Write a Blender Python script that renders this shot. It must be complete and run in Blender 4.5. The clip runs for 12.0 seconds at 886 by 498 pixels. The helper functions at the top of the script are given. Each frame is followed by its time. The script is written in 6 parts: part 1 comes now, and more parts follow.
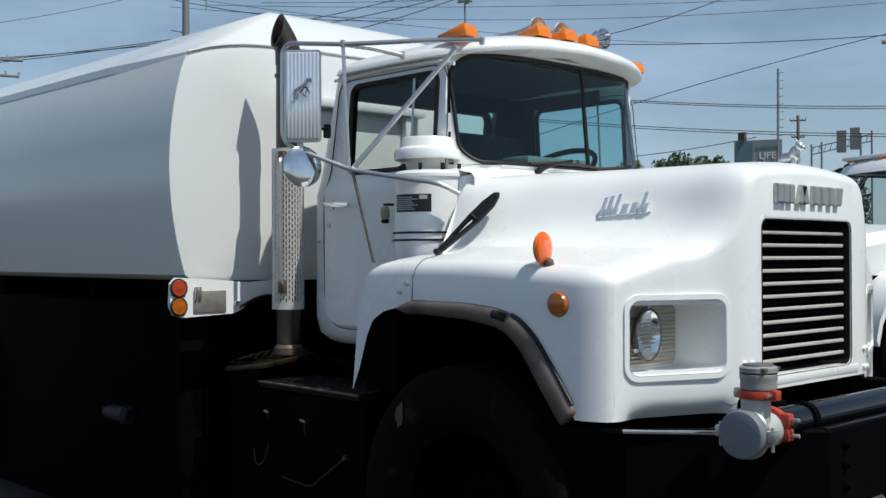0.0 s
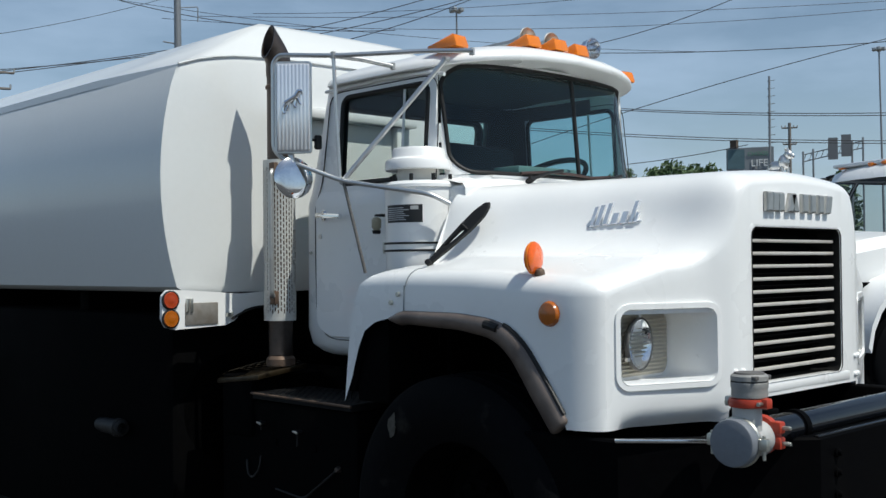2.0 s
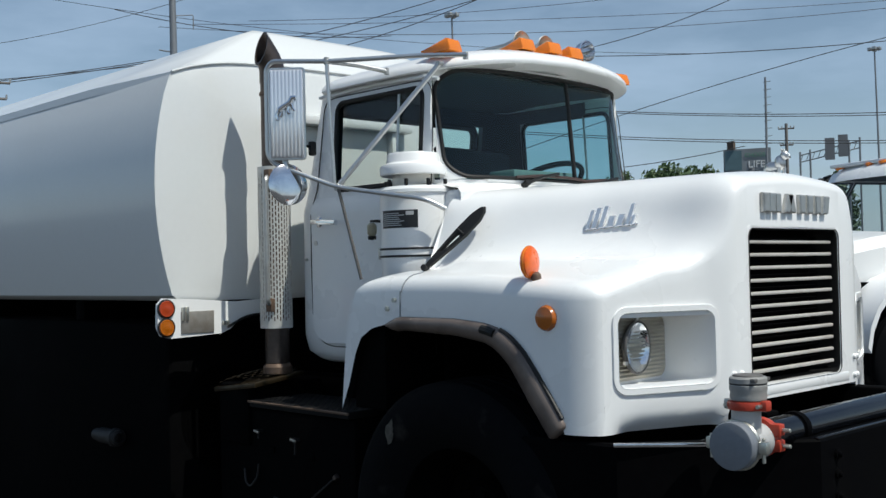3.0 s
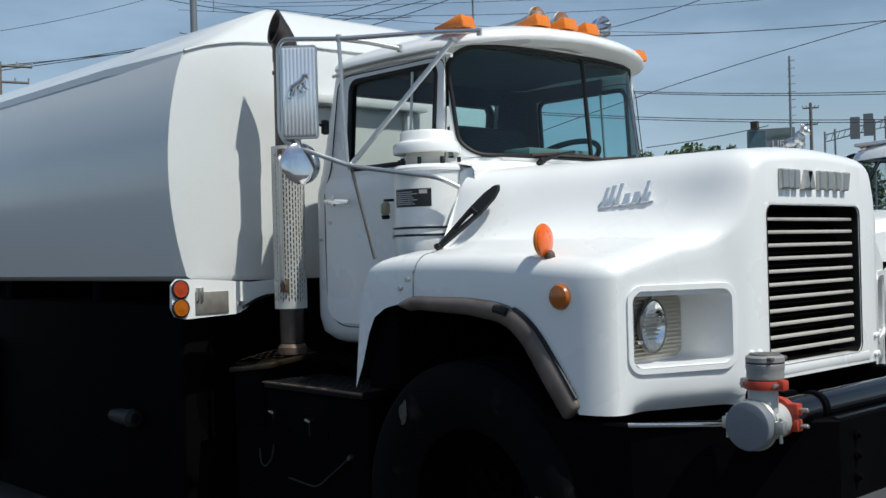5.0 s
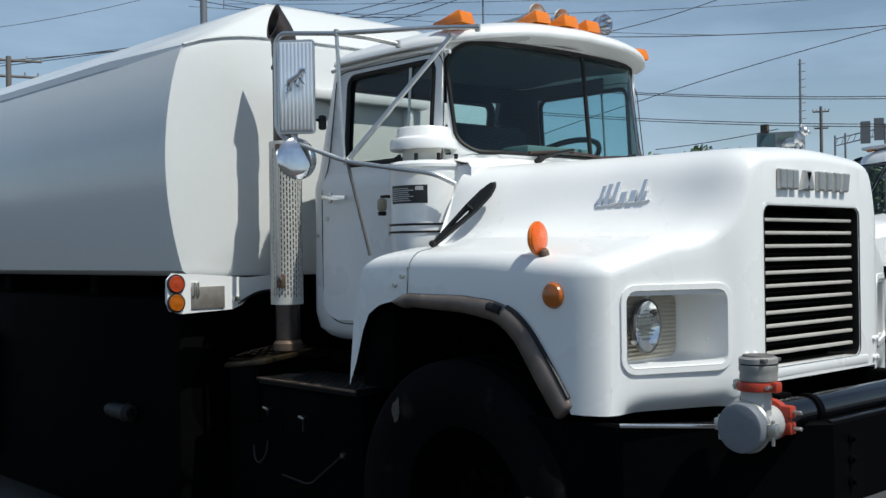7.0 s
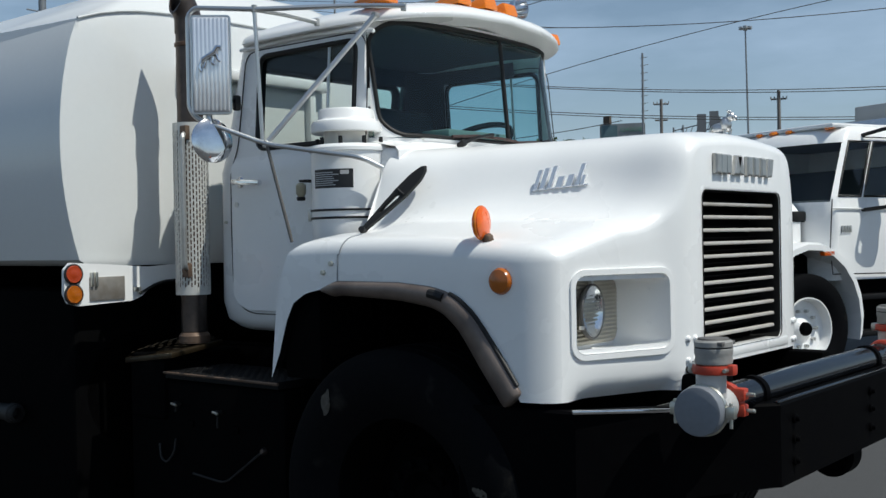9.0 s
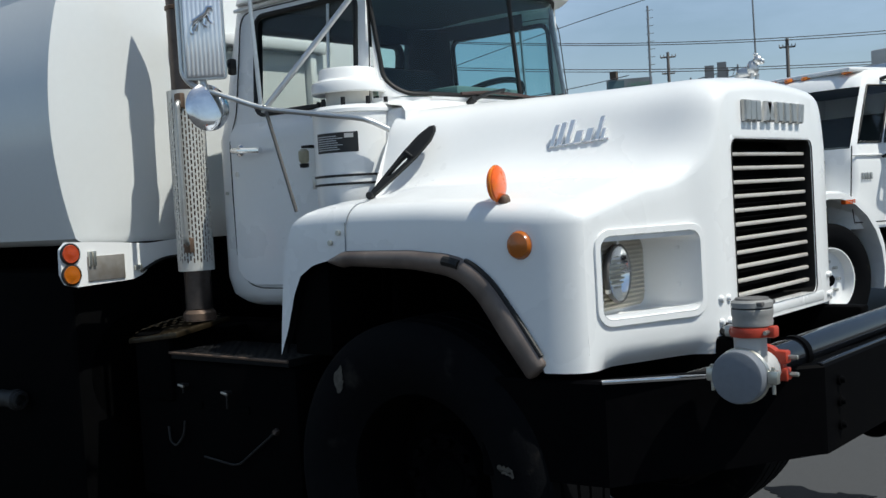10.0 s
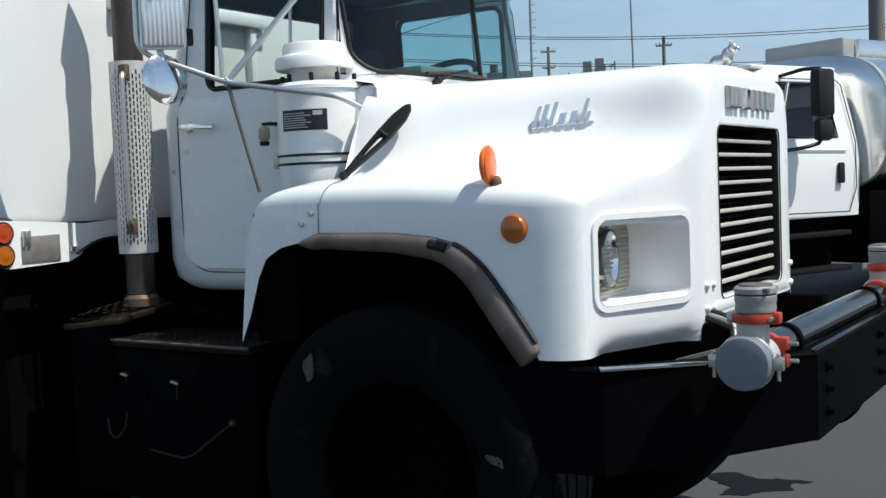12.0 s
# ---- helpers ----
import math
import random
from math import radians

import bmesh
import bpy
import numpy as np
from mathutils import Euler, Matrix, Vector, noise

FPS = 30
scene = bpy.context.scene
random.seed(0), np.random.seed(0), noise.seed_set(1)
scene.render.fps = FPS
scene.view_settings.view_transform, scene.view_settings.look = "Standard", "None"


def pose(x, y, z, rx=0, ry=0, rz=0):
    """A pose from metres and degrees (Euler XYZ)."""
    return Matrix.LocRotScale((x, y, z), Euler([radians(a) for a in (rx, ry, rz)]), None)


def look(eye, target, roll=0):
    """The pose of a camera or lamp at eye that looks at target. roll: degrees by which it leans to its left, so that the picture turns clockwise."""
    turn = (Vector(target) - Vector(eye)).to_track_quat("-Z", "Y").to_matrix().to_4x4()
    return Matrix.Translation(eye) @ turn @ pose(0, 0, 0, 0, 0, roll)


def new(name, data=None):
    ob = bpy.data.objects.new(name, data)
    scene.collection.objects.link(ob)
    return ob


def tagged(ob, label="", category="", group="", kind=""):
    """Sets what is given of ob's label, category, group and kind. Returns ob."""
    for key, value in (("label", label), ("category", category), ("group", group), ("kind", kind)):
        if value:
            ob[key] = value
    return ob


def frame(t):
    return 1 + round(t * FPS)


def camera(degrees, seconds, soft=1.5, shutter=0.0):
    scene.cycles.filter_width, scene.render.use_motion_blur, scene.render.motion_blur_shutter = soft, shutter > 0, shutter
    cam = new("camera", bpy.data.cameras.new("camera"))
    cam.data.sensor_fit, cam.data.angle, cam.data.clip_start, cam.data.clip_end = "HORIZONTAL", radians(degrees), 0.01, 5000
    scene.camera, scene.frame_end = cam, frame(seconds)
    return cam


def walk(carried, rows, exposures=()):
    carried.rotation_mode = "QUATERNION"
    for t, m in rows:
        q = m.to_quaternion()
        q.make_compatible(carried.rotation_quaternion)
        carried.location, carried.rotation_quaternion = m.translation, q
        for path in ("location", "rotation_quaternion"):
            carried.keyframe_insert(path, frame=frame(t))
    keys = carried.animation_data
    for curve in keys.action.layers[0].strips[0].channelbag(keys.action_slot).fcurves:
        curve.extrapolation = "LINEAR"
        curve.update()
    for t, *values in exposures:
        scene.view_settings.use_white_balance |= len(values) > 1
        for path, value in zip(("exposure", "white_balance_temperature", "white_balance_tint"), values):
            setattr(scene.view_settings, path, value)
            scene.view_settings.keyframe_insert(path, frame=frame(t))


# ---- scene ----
cam = camera(44.4, 12.0)
PATH = [
    (0, (1.906, -3.658, 1.454), (0.46, -2.277, 1.467), -0.2),
    (0.5, (1.91, -3.653, 1.454), (0.469, -2.267, 1.468), -0.3),
    (1, (1.914, -3.657, 1.457), (0.47, -2.273, 1.474), -0.4),
    (1.5, (1.915, -3.657, 1.458), (0.475, -2.27, 1.481), -0.5),
    (2, (1.915, -3.655, 1.458), (0.477, -2.265, 1.488), -0.6),
    (2.5, (1.916, -3.648, 1.459), (0.482, -2.255, 1.497), -1.0),
    (3, (1.907, -3.633, 1.459), (0.472, -2.242, 1.498), -1.3),
    (5, (1.899, -3.581, 1.447), (0.434, -2.219, 1.454), -1.5),
    (5.5, (1.906, -3.564, 1.443), (0.433, -2.212, 1.445), -1.4),
    (6, (1.923, -3.555, 1.444), (0.449, -2.203, 1.442), -1.6),
    (6.5, (1.923, -3.536, 1.44), (0.453, -2.181, 1.443), -1.4),
    (7, (1.911, -3.525, 1.436), (0.436, -2.175, 1.443), -0.8),
    (7.2, (1.898, -3.537, 1.438), (0.42, -2.19, 1.44), -0.5),
    (8.8, (1.628, -3.667, 1.432), (0.354, -2.125, 1.43), -1.6),
    (9, (1.606, -3.655, 1.428), (0.337, -2.109, 1.411), -1.1),
    (9.5, (1.544, -3.589, 1.423), (0.276, -2.044, 1.364), -2.8),
    (10, (1.46, -3.495, 1.43), (0.175, -1.964, 1.346), -3.3),
    (10.5, (1.399, -3.445, 1.426), (0.057, -1.966, 1.33), -3.1),
    (11, (1.323, -3.468, 1.422), (0.047, -1.932, 1.304), -1.7),
    (11.5, (1.22, -3.534, 1.425), (0.108, -1.876, 1.313), -2.7),
    (12, (1.12, -3.602, 1.419), (0.022, -1.934, 1.306), -2.3),
]
EXPOSURES = [(0.0, -0.14, 6400, 5), (7.2, -0.14, 6400, 5), (9.0, -0.20, 6400, 5), (10.0, -0.04, 6400, 5), (11.0, 0.11, 6400, 5), (12.0, 0.20, 6400, 5)]
walk(cam, [(t, look(eye, target, roll)) for t, eye, target, roll in PATH], EXPOSURES)

# ---------------------------------------------------------------- light
SUN_TO = Vector((0.565, 0.085, 0.945)).normalized()      # towards the sun: ahead of the truck, high
world = bpy.data.worlds.new("sky")
scene.world = world
world.use_nodes = True
wn = world.node_tree.nodes
wl = world.node_tree.links
wn.clear()
sky = wn.new("ShaderNodeTexSky")
sky.sky_type = "NISHITA"
sky.sun_disc = False
sky.sun_elevation = math.asin(SUN_TO.z)
sky.sun_rotation = math.atan2(SUN_TO.x, SUN_TO.y)
sky.air_density, sky.dust_density, sky.ozone_density = 1.0, 0.6, 1.6
co = wn.new("ShaderNodeTexCoord")
mp = wn.new("ShaderNodeMapping")
mp.inputs["Scale"].default_value = (1.6, 1.6, 6.0)
wl.new(co.outputs["Generated"], mp.inputs["Vector"])
cl = wn.new("ShaderNodeTexNoise")
cl.inputs["Scale"].default_value, cl.inputs["Detail"].default_value, cl.inputs["Roughness"].default_value = 2.2, 7, 0.58
wl.new(mp.outputs["Vector"], cl.inputs["Vector"])
ramp = wn.new("ShaderNodeValToRGB")
ramp.color_ramp.elements[0].position, ramp.color_ramp.elements[0].color = 0.40, (0.0, 0.0, 0.0, 1)
ramp.color_ramp.elements[1].position, ramp.color_ramp.elements[1].color = 0.76, (0.55, 0.55, 0.55, 1)
wl.new(cl.outputs["Fac"], ramp.inputs["Fac"])
# pale haze that thickens towards the horizon
sep = wn.new("ShaderNodeSeparateXYZ")
wl.new(co.outputs["Generated"], sep.inputs["Vector"])
low = wn.new("ShaderNodeMapRange")
low.interpolation_type = "SMOOTHSTEP"
for name, value in (("From Min", 0.0), ("From Max", 0.42), ("To Min", 0.32), ("To Max", 0.0)):
    low.inputs[name].default_value = value
wl.new(sep.outputs["Z"], low.inputs["Value"])
more = wn.new("ShaderNodeMath")
more.operation, more.use_clamp = "ADD", True
wl.new(ramp.outputs["Color"], more.inputs[0])
wl.new(low.outputs["Result"], more.inputs[1])
mixc = wn.new("ShaderNodeMixRGB")
mixc.inputs["Color2"].default_value = (5.5, 7.1, 9.5, 1)
wl.new(more.outputs["Value"], mixc.inputs["Fac"])
wl.new(sky.outputs["Color"], mixc.inputs["Color1"])
bg = wn.new("ShaderNodeBackground")
bg.inputs["Strength"].default_value = 0.090
wl.new(mixc.outputs["Color"], bg.inputs["Color"])
wo = wn.new("ShaderNodeOutputWorld")
wl.new(bg.outputs["Background"], wo.inputs["Surface"])
sun = new("sun", bpy.data.lights.new("sun", "SUN"))
sun.data.energy, sun.data.angle, sun.data.color = 4.25, radians(0.6), (1.0, 0.96, 0.9)
sun.matrix_world = look(SUN_TO * 40, (0, 0, 0))


# ---------------------------------------------------------------- materials
def material(name, colour, rough=0.5, metal=0.0, vary=0.06, grain=40.0, bump=0.0, bump_scale=200.0,
             coat=0.0, stain=0.0, stain_colour=(0.2, 0.17, 0.13), stain_scale=2.0, spec=0.5, stain_from=0.5, stain_to=0.78):
    """A surface with two scales of variation in colour and roughness, fine relief, and stains."""
    m = bpy.data.materials.new(name)
    m.use_nodes = True
    n, l = m.node_tree.nodes, m.node_tree.links
    p = n["Principled BSDF"]
    tc = n.new("ShaderNodeTexCoord")
    a = n.new("ShaderNodeTexNoise")
    a.inputs["Scale"].default_value, a.inputs["Detail"].default_value = grain, 6
    l.new(tc.outputs["Object"], a.inputs["Vector"])
    b = n.new("ShaderNodeTexNoise")
    b.inputs["Scale"].default_value, b.inputs["Detail"].default_value = stain_scale, 5
    l.new(tc.outputs["Object"], b.inputs["Vector"])
    hi = [min(1, c * (1 + vary)) for c in colour]
    lo = [c * (1 - vary) for c in colour]
    mix = n.new("ShaderNodeMixRGB")
    mix.inputs["Color1"].default_value, mix.inputs["Color2"].default_value = (*lo, 1), (*hi, 1)
    l.new(a.outputs["Fac"], mix.inputs["Fac"])
    out = mix
    if stain:
        r = n.new("ShaderNodeValToRGB")
        r.color_ramp.elements[0].position, r.color_ramp.elements[1].position = stain_from, stain_to
        r.color_ramp.elements[1].color = (stain, stain, stain, 1)
        l.new(b.outputs["Fac"], r.inputs["Fac"])
        out = n.new("ShaderNodeMixRGB")
        out.inputs["Color2"].default_value = (*stain_colour, 1)
        l.new(r.outputs["Color"], out.inputs["Fac"])
        l.new(mix.outputs["Color"], out.inputs["Color1"])
    l.new(out.outputs["Color"], p.inputs["Base Color"])
    rr = n.new("ShaderNodeMapRange")
    rr.inputs["To Min"].default_value, rr.inputs["To Max"].default_value = max(0.02, rough - 0.08), min(1, rough + 0.1)
    l.new(b.outputs["Fac"], rr.inputs["Value"])
    l.new(rr.outputs["Result"], p.inputs["Roughness"])
    p.inputs["Metallic"].default_value = metal
    p.inputs["Coat Weight"].default_value = coat
    p.inputs["Coat Roughness"].default_value = 0.08
    p.inputs["Specular IOR Level"].default_value = spec
    if bump:
        c = n.new("ShaderNodeTexNoise")
        c.inputs["Scale"].default_value, c.inputs["Detail"].default_value = bump_scale, 4
        l.new(tc.outputs["Object"], c.inputs["Vector"])
        bn = n.new("ShaderNodeBump")
        bn.inputs["Strength"].default_value, bn.inputs["Distance"].default_value = bump, 0.004
        l.new(c.outputs["Fac"], bn.inputs["Height"])
        l.new(bn.outputs["Normal"], p.inputs["Normal"])
    return m


def glass(name, tint, gloss_rough=0.02):
    """Tinted see-through pane with a Fresnel gloss."""
    m = bpy.data.materials.new(name)
    m.use_nodes = True
    n, l = m.node_tree.nodes, m.node_tree.links
    n.clear()
    t, g, f = n.new("ShaderNodeBsdfTransparent"), n.new("ShaderNodeBsdfGlossy"), n.new("ShaderNodeLayerWeight")
    t.inputs["Color"].default_value = (*tint, 1)
    g.inputs["Roughness"].default_value = gloss_rough
    f.inputs["Blend"].default_value = 0.5
    p5, ma = n.new("ShaderNodeMath"), n.new("ShaderNodeMath")
    p5.operation, ma.operation = "POWER", "MULTIPLY_ADD"
    p5.inputs[1].default_value, ma.inputs[1].default_value, ma.inputs[2].default_value = 5.0, 0.9, 0.045
    l.new(f.outputs["Facing"], p5.inputs[0])
    l.new(p5.outputs["Value"], ma.inputs[0])
    x, o = n.new("ShaderNodeMixShader"), n.new("ShaderNodeOutputMaterial")
    l.new(ma.outputs["Value"], x.inputs["Fac"])
    l.new(t.outputs["BSDF"], x.inputs[1])
    l.new(g.outputs["BSDF"], x.inputs[2])
    l.new(x.outputs["Shader"], o.inputs["Surface"])
    return m


RIBBED = material("ribbed_bright_alloy", (0.86, 0.87, 0.89), 0.24, metal=0.65, vary=0.03)
WHITE = material("white_paint", (0.88, 0.88, 0.865), 0.28, vary=0.015, coat=0.35, bump=0.01, bump_scale=18, stain=0.04, stain_colour=(0.6, 0.58, 0.53))
TANKWHITE = material("tank_paint", (0.75, 0.76, 0.745), 0.22, vary=0.02, coat=0.3, bump=0.03, bump_scale=6, stain=0.12, stain_colour=(0.62, 0.6, 0.55), stain_scale=1.2)
CREAM = material("aged_white_paint", (0.72, 0.70, 0.64), 0.45, vary=0.05, stain=0.3, stain_colour=(0.5, 0.45, 0.36), stain_scale=8)
BLACK = material("black_paint", (0.0024, 0.0024, 0.0028), 0.52, vary=0.3, stain=0.3, stain_colour=(0.006, 0.0056, 0.005), stain_scale=6, spec=0.012)
GLOSSBLACK = material("gloss_black_paint", (0.003, 0.0035, 0.005), 0.13, vary=0.2, stain=0.2, stain_colour=(0.014, 0.014, 0.014), stain_scale=9, spec=0.5)
# Base and gloss near zero so that shaded underbody parts come out black.
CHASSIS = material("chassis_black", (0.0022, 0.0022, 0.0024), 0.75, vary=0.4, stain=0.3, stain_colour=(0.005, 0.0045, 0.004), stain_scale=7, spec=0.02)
RUBBER = material("tyre_rubber", (0.004, 0.0043, 0.005), 0.72, vary=0.3, bump=0.3, bump_scale=120, stain=0.6, stain_colour=(0.035, 0.031, 0.026), stain_scale=4.2, spec=0.04, stain_from=0.63, stain_to=0.70)
MUD = material("dried_mud", (0.10, 0.09, 0.075), 0.9, vary=0.5, grain=60, bump=0.4, bump_scale=150, stain=0.8, stain_colour=(0.02, 0.018, 0.016), stain_scale=22, spec=0.1)
SEAL = material("black_rubber", (0.012, 0.012, 0.012), 0.5, vary=0.2, spec=0.3)
FLARE = material("weathered_trim", (0.19, 0.152, 0.13), 0.42, metal=0.35, vary=0.25, grain=18, stain=0.8, stain_colour=(0.06, 0.045, 0.04), stain_scale=7)
CHROME = material("chrome", (0.82, 0.83, 0.85), 0.1, metal=1.0, vary=0.03)
OLDCHROME = material("dull_mirror_chrome", (0.68, 0.69, 0.71), 0.06, metal=1.0, vary=0.2, grain=20, stain=0.5, stain_colour=(0.36, 0.35, 0.35), stain_scale=14)
STEEL = material("brushed_stainless", (0.66, 0.66, 0.65), 0.36, metal=1.0, vary=0.08, grain=90)
GALV = material("galvanised_steel", (0.5, 0.5, 0.48), 0.42, metal=0.8, vary=0.12, stain=0.4, stain_colour=(0.25, 0.2, 0.15), stain_scale=9)
RUST = material("rusty_steel", (0.16, 0.11, 0.08), 0.6, metal=0.6, vary=0.35, stain=0.7, stain_colour=(0.09, 0.045, 0.025), stain_scale=10, bump=0.15)
BAREPIPE = material("stained_bare_pipe", (0.42, 0.40, 0.37), 0.35, metal=0.7, vary=0.2, grain=14, stain=0.8, stain_colour=(0.18, 0.11, 0.07), stain_scale=9)
DARKRUST = material("greasy_tread_plate", (0.055, 0.04, 0.022), 0.35, metal=0.7, vary=0.5, grain=30, stain=0.8, stain_colour=(0.012, 0.010, 0.008), stain_scale=9, bump=0.2)
COUPLER = material("dark_casting", (0.007, 0.0068, 0.0065), 0.6, metal=0.1, vary=0.3, stain=0.5, stain_colour=(0.01, 0.009, 0.008), stain_scale=25)
TOPBOX = material("dull_sheet_metal", (0.40, 0.40, 0.39), 0.5, metal=0.4, vary=0.12, grain=5, stain=0.4, stain_colour=(0.28, 0.26, 0.22), stain_scale=2)
TREAD = material("black_step_grating", (0.008, 0.0083, 0.009), 0.6, vary=0.3, stain=0.3, stain_colour=(0.012, 0.011, 0.010), stain_scale=8, spec=0.12)
STACK = material("heat_blued_exhaust", (0.10, 0.08, 0.07), 0.4, metal=0.8, vary=0.3, stain=0.7, stain_colour=(0.035, 0.025, 0.02), stain_scale=9)
SHIELD = material("perforated_shield", (0.66, 0.65, 0.61), 0.35, metal=0.3, vary=0.1, stain=0.35, stain_colour=(0.4, 0.36, 0.3), stain_scale=6)
AMBER = material("amber_lens", (0.85, 0.22, 0.012), 0.22, vary=0.12, grain=120, coat=0.5)
ORANGE = material("orange_lens", (0.85, 0.12, 0.004), 0.3, vary=0.25, grain=60, coat=0.25, stain=0.5, stain_colour=(0.75, 0.24, 0.01), stain_scale=18)
DARKAMBER = material("dark_amber_lens", (0.42, 0.11, 0.006), 0.25, vary=0.15, grain=120, coat=0.4)
REDLENS = material("red_orange_lens", (0.42, 0.055, 0.015), 0.22, vary=0.15, grain=120, coat=0.5)
REDIRON = material("red_coupling_paint", (0.42, 0.042, 0.018), 0.42, vary=0.15, stain=0.25, stain_colour=(0.3, 0.04, 0.02), stain_scale=25, bump=0.15)
GREYPAINT = material("grey_cast_iron_paint", (0.25, 0.27, 0.29), 0.45, vary=0.1, stain=0.4, stain_colour=(0.15, 0.16, 0.17), stain_scale=12, bump=0.1, bump_scale=90)
LIGHTGREY = material("pale_grey_cast_paint", (0.46, 0.46, 0.45), 0.45, vary=0.12, stain=0.4, stain_colour=(0.28, 0.27, 0.25), stain_scale=14, bump=0.12, bump_scale=90)
SLATE = material("slate_grey_paint", (0.17, 0.185, 0.21), 0.55, vary=0.12, grain=70, stain=0.3, stain_colour=(0.24, 0.245, 0.25), stain_scale=10, bump=0.1, bump_scale=120)
CAPGREY = material("worn_grey_cap", (0.30, 0.295, 0.28), 0.5, vary=0.15, stain=0.5, stain_colour=(0.16, 0.15, 0.14), stain_scale=16, bump=0.15, bump_scale=90)
ZINC = material("zinc_bolt", (0.55, 0.55, 0.5), 0.35, metal=0.9, vary=0.15)
REFLECTOR = material("headlight_reflector", (0.9, 0.9, 0.92), 0.08, metal=1.0, vary=0.02)
RIBCREAM = material("weathered_cream_panel", (0.46, 0.43, 0.36), 0.5, vary=0.1, stain=0.4, stain_colour=(0.28, 0.25, 0.19), stain_scale=9)
SLAT = material("aged_slat_paint", (0.55, 0.52, 0.48), 0.4, vary=0.08, stain=0.5, stain_colour=(0.3, 0.26, 0.22), stain_scale=10)
DASH = material("dash_vinyl", (0.20, 0.25, 0.22), 0.6, vary=0.15)
# Teal cast: the glass's sky reflection is put into this base colour.
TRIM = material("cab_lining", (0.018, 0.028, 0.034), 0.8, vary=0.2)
WIPER = material("faded_wiper_rubber", (0.05, 0.028, 0.024), 0.6, vary=0.3)
GAUGE = material("yellowed_filter_bowl", (0.42, 0.38, 0.27), 0.3, vary=0.2, stain=0.5, stain_colour=(0.22, 0.17, 0.1), stain_scale=30)
DARKCAP = material("grimy_cap_ring_reflection", (0.11, 0.105, 0.10), 0.6, vary=0.3, stain=0.5, stain_colour=(0.05, 0.045, 0.04), stain_scale=20)
DECAL = material("black_decal", (0.015, 0.015, 0.015), 0.4, vary=0.2)
PRINT = material("decal_print", (0.45, 0.45, 0.45), 0.5)
GALVPLATE = material("worn_plate", (0.33, 0.31, 0.28), 0.5, metal=0.5, vary=0.2, stain=0.6, stain_colour=(0.2, 0.16, 0.12), stain_scale=16)
GLASS = glass("tinted_windscreen", (0.47, 0.75, 0.79))
SIDEGLASS = glass("pale_side_glass", (0.84, 0.88, 0.87))
CLEAR = glass("clear_glass", (0.92, 0.94, 0.95))
ASPHALT = material("asphalt", (0.052, 0.0515, 0.051), 0.85, vary=0.3, grain=60, bump=0.6, bump_scale=160, stain=0.5, stain_colour=(0.042, 0.041, 0.04), stain_scale=0.35)
# Dark base for the sheet that stands in for a ground shadow.
SHADEPATCH = material("shadow_asphalt", (0.005, 0.0052, 0.006), 0.6, vary=0.3, grain=60, bump=0.4, bump_scale=160, spec=0.1)
# Pole wood lightened: distance haze is put into the base colour.
POLEWOOD = material("haze_lightened_wood", (0.17, 0.155, 0.14), 0.8, vary=0.3, grain=25)
POLESTEEL = material("pole_steel", (0.25, 0.26, 0.27), 0.5, metal=0.5, vary=0.15)
WIRE = material("cable", (0.03, 0.03, 0.032), 0.6)
LEAF = material("foliage", (0.06, 0.105, 0.035), 0.6, vary=0.5, grain=2)
BARK = material("bark", (0.1, 0.075, 0.055), 0.85, vary=0.3, grain=12)
SIGNGREY = material("sign_back", (0.16, 0.17, 0.18), 0.6, vary=0.15)
BOARD = material("billboard_face", (0.22, 0.24, 0.25), 0.6, vary=0.35, grain=0.9)
LETTER = material("pale_lettering", (0.75, 0.75, 0.73), 0.5)
POLISHED = material("polished_tank", (0.84, 0.83, 0.80), 0.2, metal=1.0, vary=0.05, grain=8)


# ---------------------------------------------------------------- mesh helpers
def finish(bm, name, mat, smooth=35.0):
    bmesh.ops.recalc_face_normals(bm, faces=bm.faces)
    me = bpy.data.meshes.new(name)
    bm.to_mesh(me)
    bm.free()
    me.materials.append(mat)
    if smooth:
        me.shade_smooth()
        me.set_sharp_from_angle(angle=radians(smooth))
    return me


def part(name, bm, mat, parent, label="", smooth=35.0):
    """One mesh object under a thing or a part; the mesh is given in the world's own metres."""
    ob = new(name, finish(bm, name, mat, smooth))
    ob.parent = parent
    if parent is not None:
        ob.matrix_parent_inverse = parent.matrix_world.inverted()
    return tagged(ob, label)


def thing(name, at, label, category, group="", kind=""):
    ob = new(name)
    ob.empty_display_size = 0.2
    ob.location = at
    bpy.context.view_layer.update()
    return tagged(ob, label, category, group, kind)


def solo(name, bm, mat, label, category, group="", kind="", smooth=35.0):
    """A thing of a single mesh."""
    return tagged(new(name, finish(bm, name, mat, smooth)), label, category, group, kind)


def shift(bm, m, since=0):
    bm.verts.ensure_lookup_table()
    for v in bm.verts[since:]:
        v.co = m @ v.co
    return bm


def box(x0, x1, y0, y1, z0, z1, bevel=0.0, seg=2, bm=None):
    bm = bm or bmesh.new()
    made = bmesh.ops.create_cube(bm, size=1.0)["verts"]
    for v in made:
        v.co = Vector(((x0 + x1) / 2 + v.co.x * (x1 - x0), (y0 + y1) / 2 + v.co.y * (y1 - y0), (z0 + z1) / 2 + v.co.z * (z1 - z0)))
    if bevel:
        edges = list({e for v in made for e in v.link_edges})
        bmesh.ops.bevel(bm, geom=edges, offset=bevel, segments=seg, affect="EDGES", profile=0.5)
    return bm


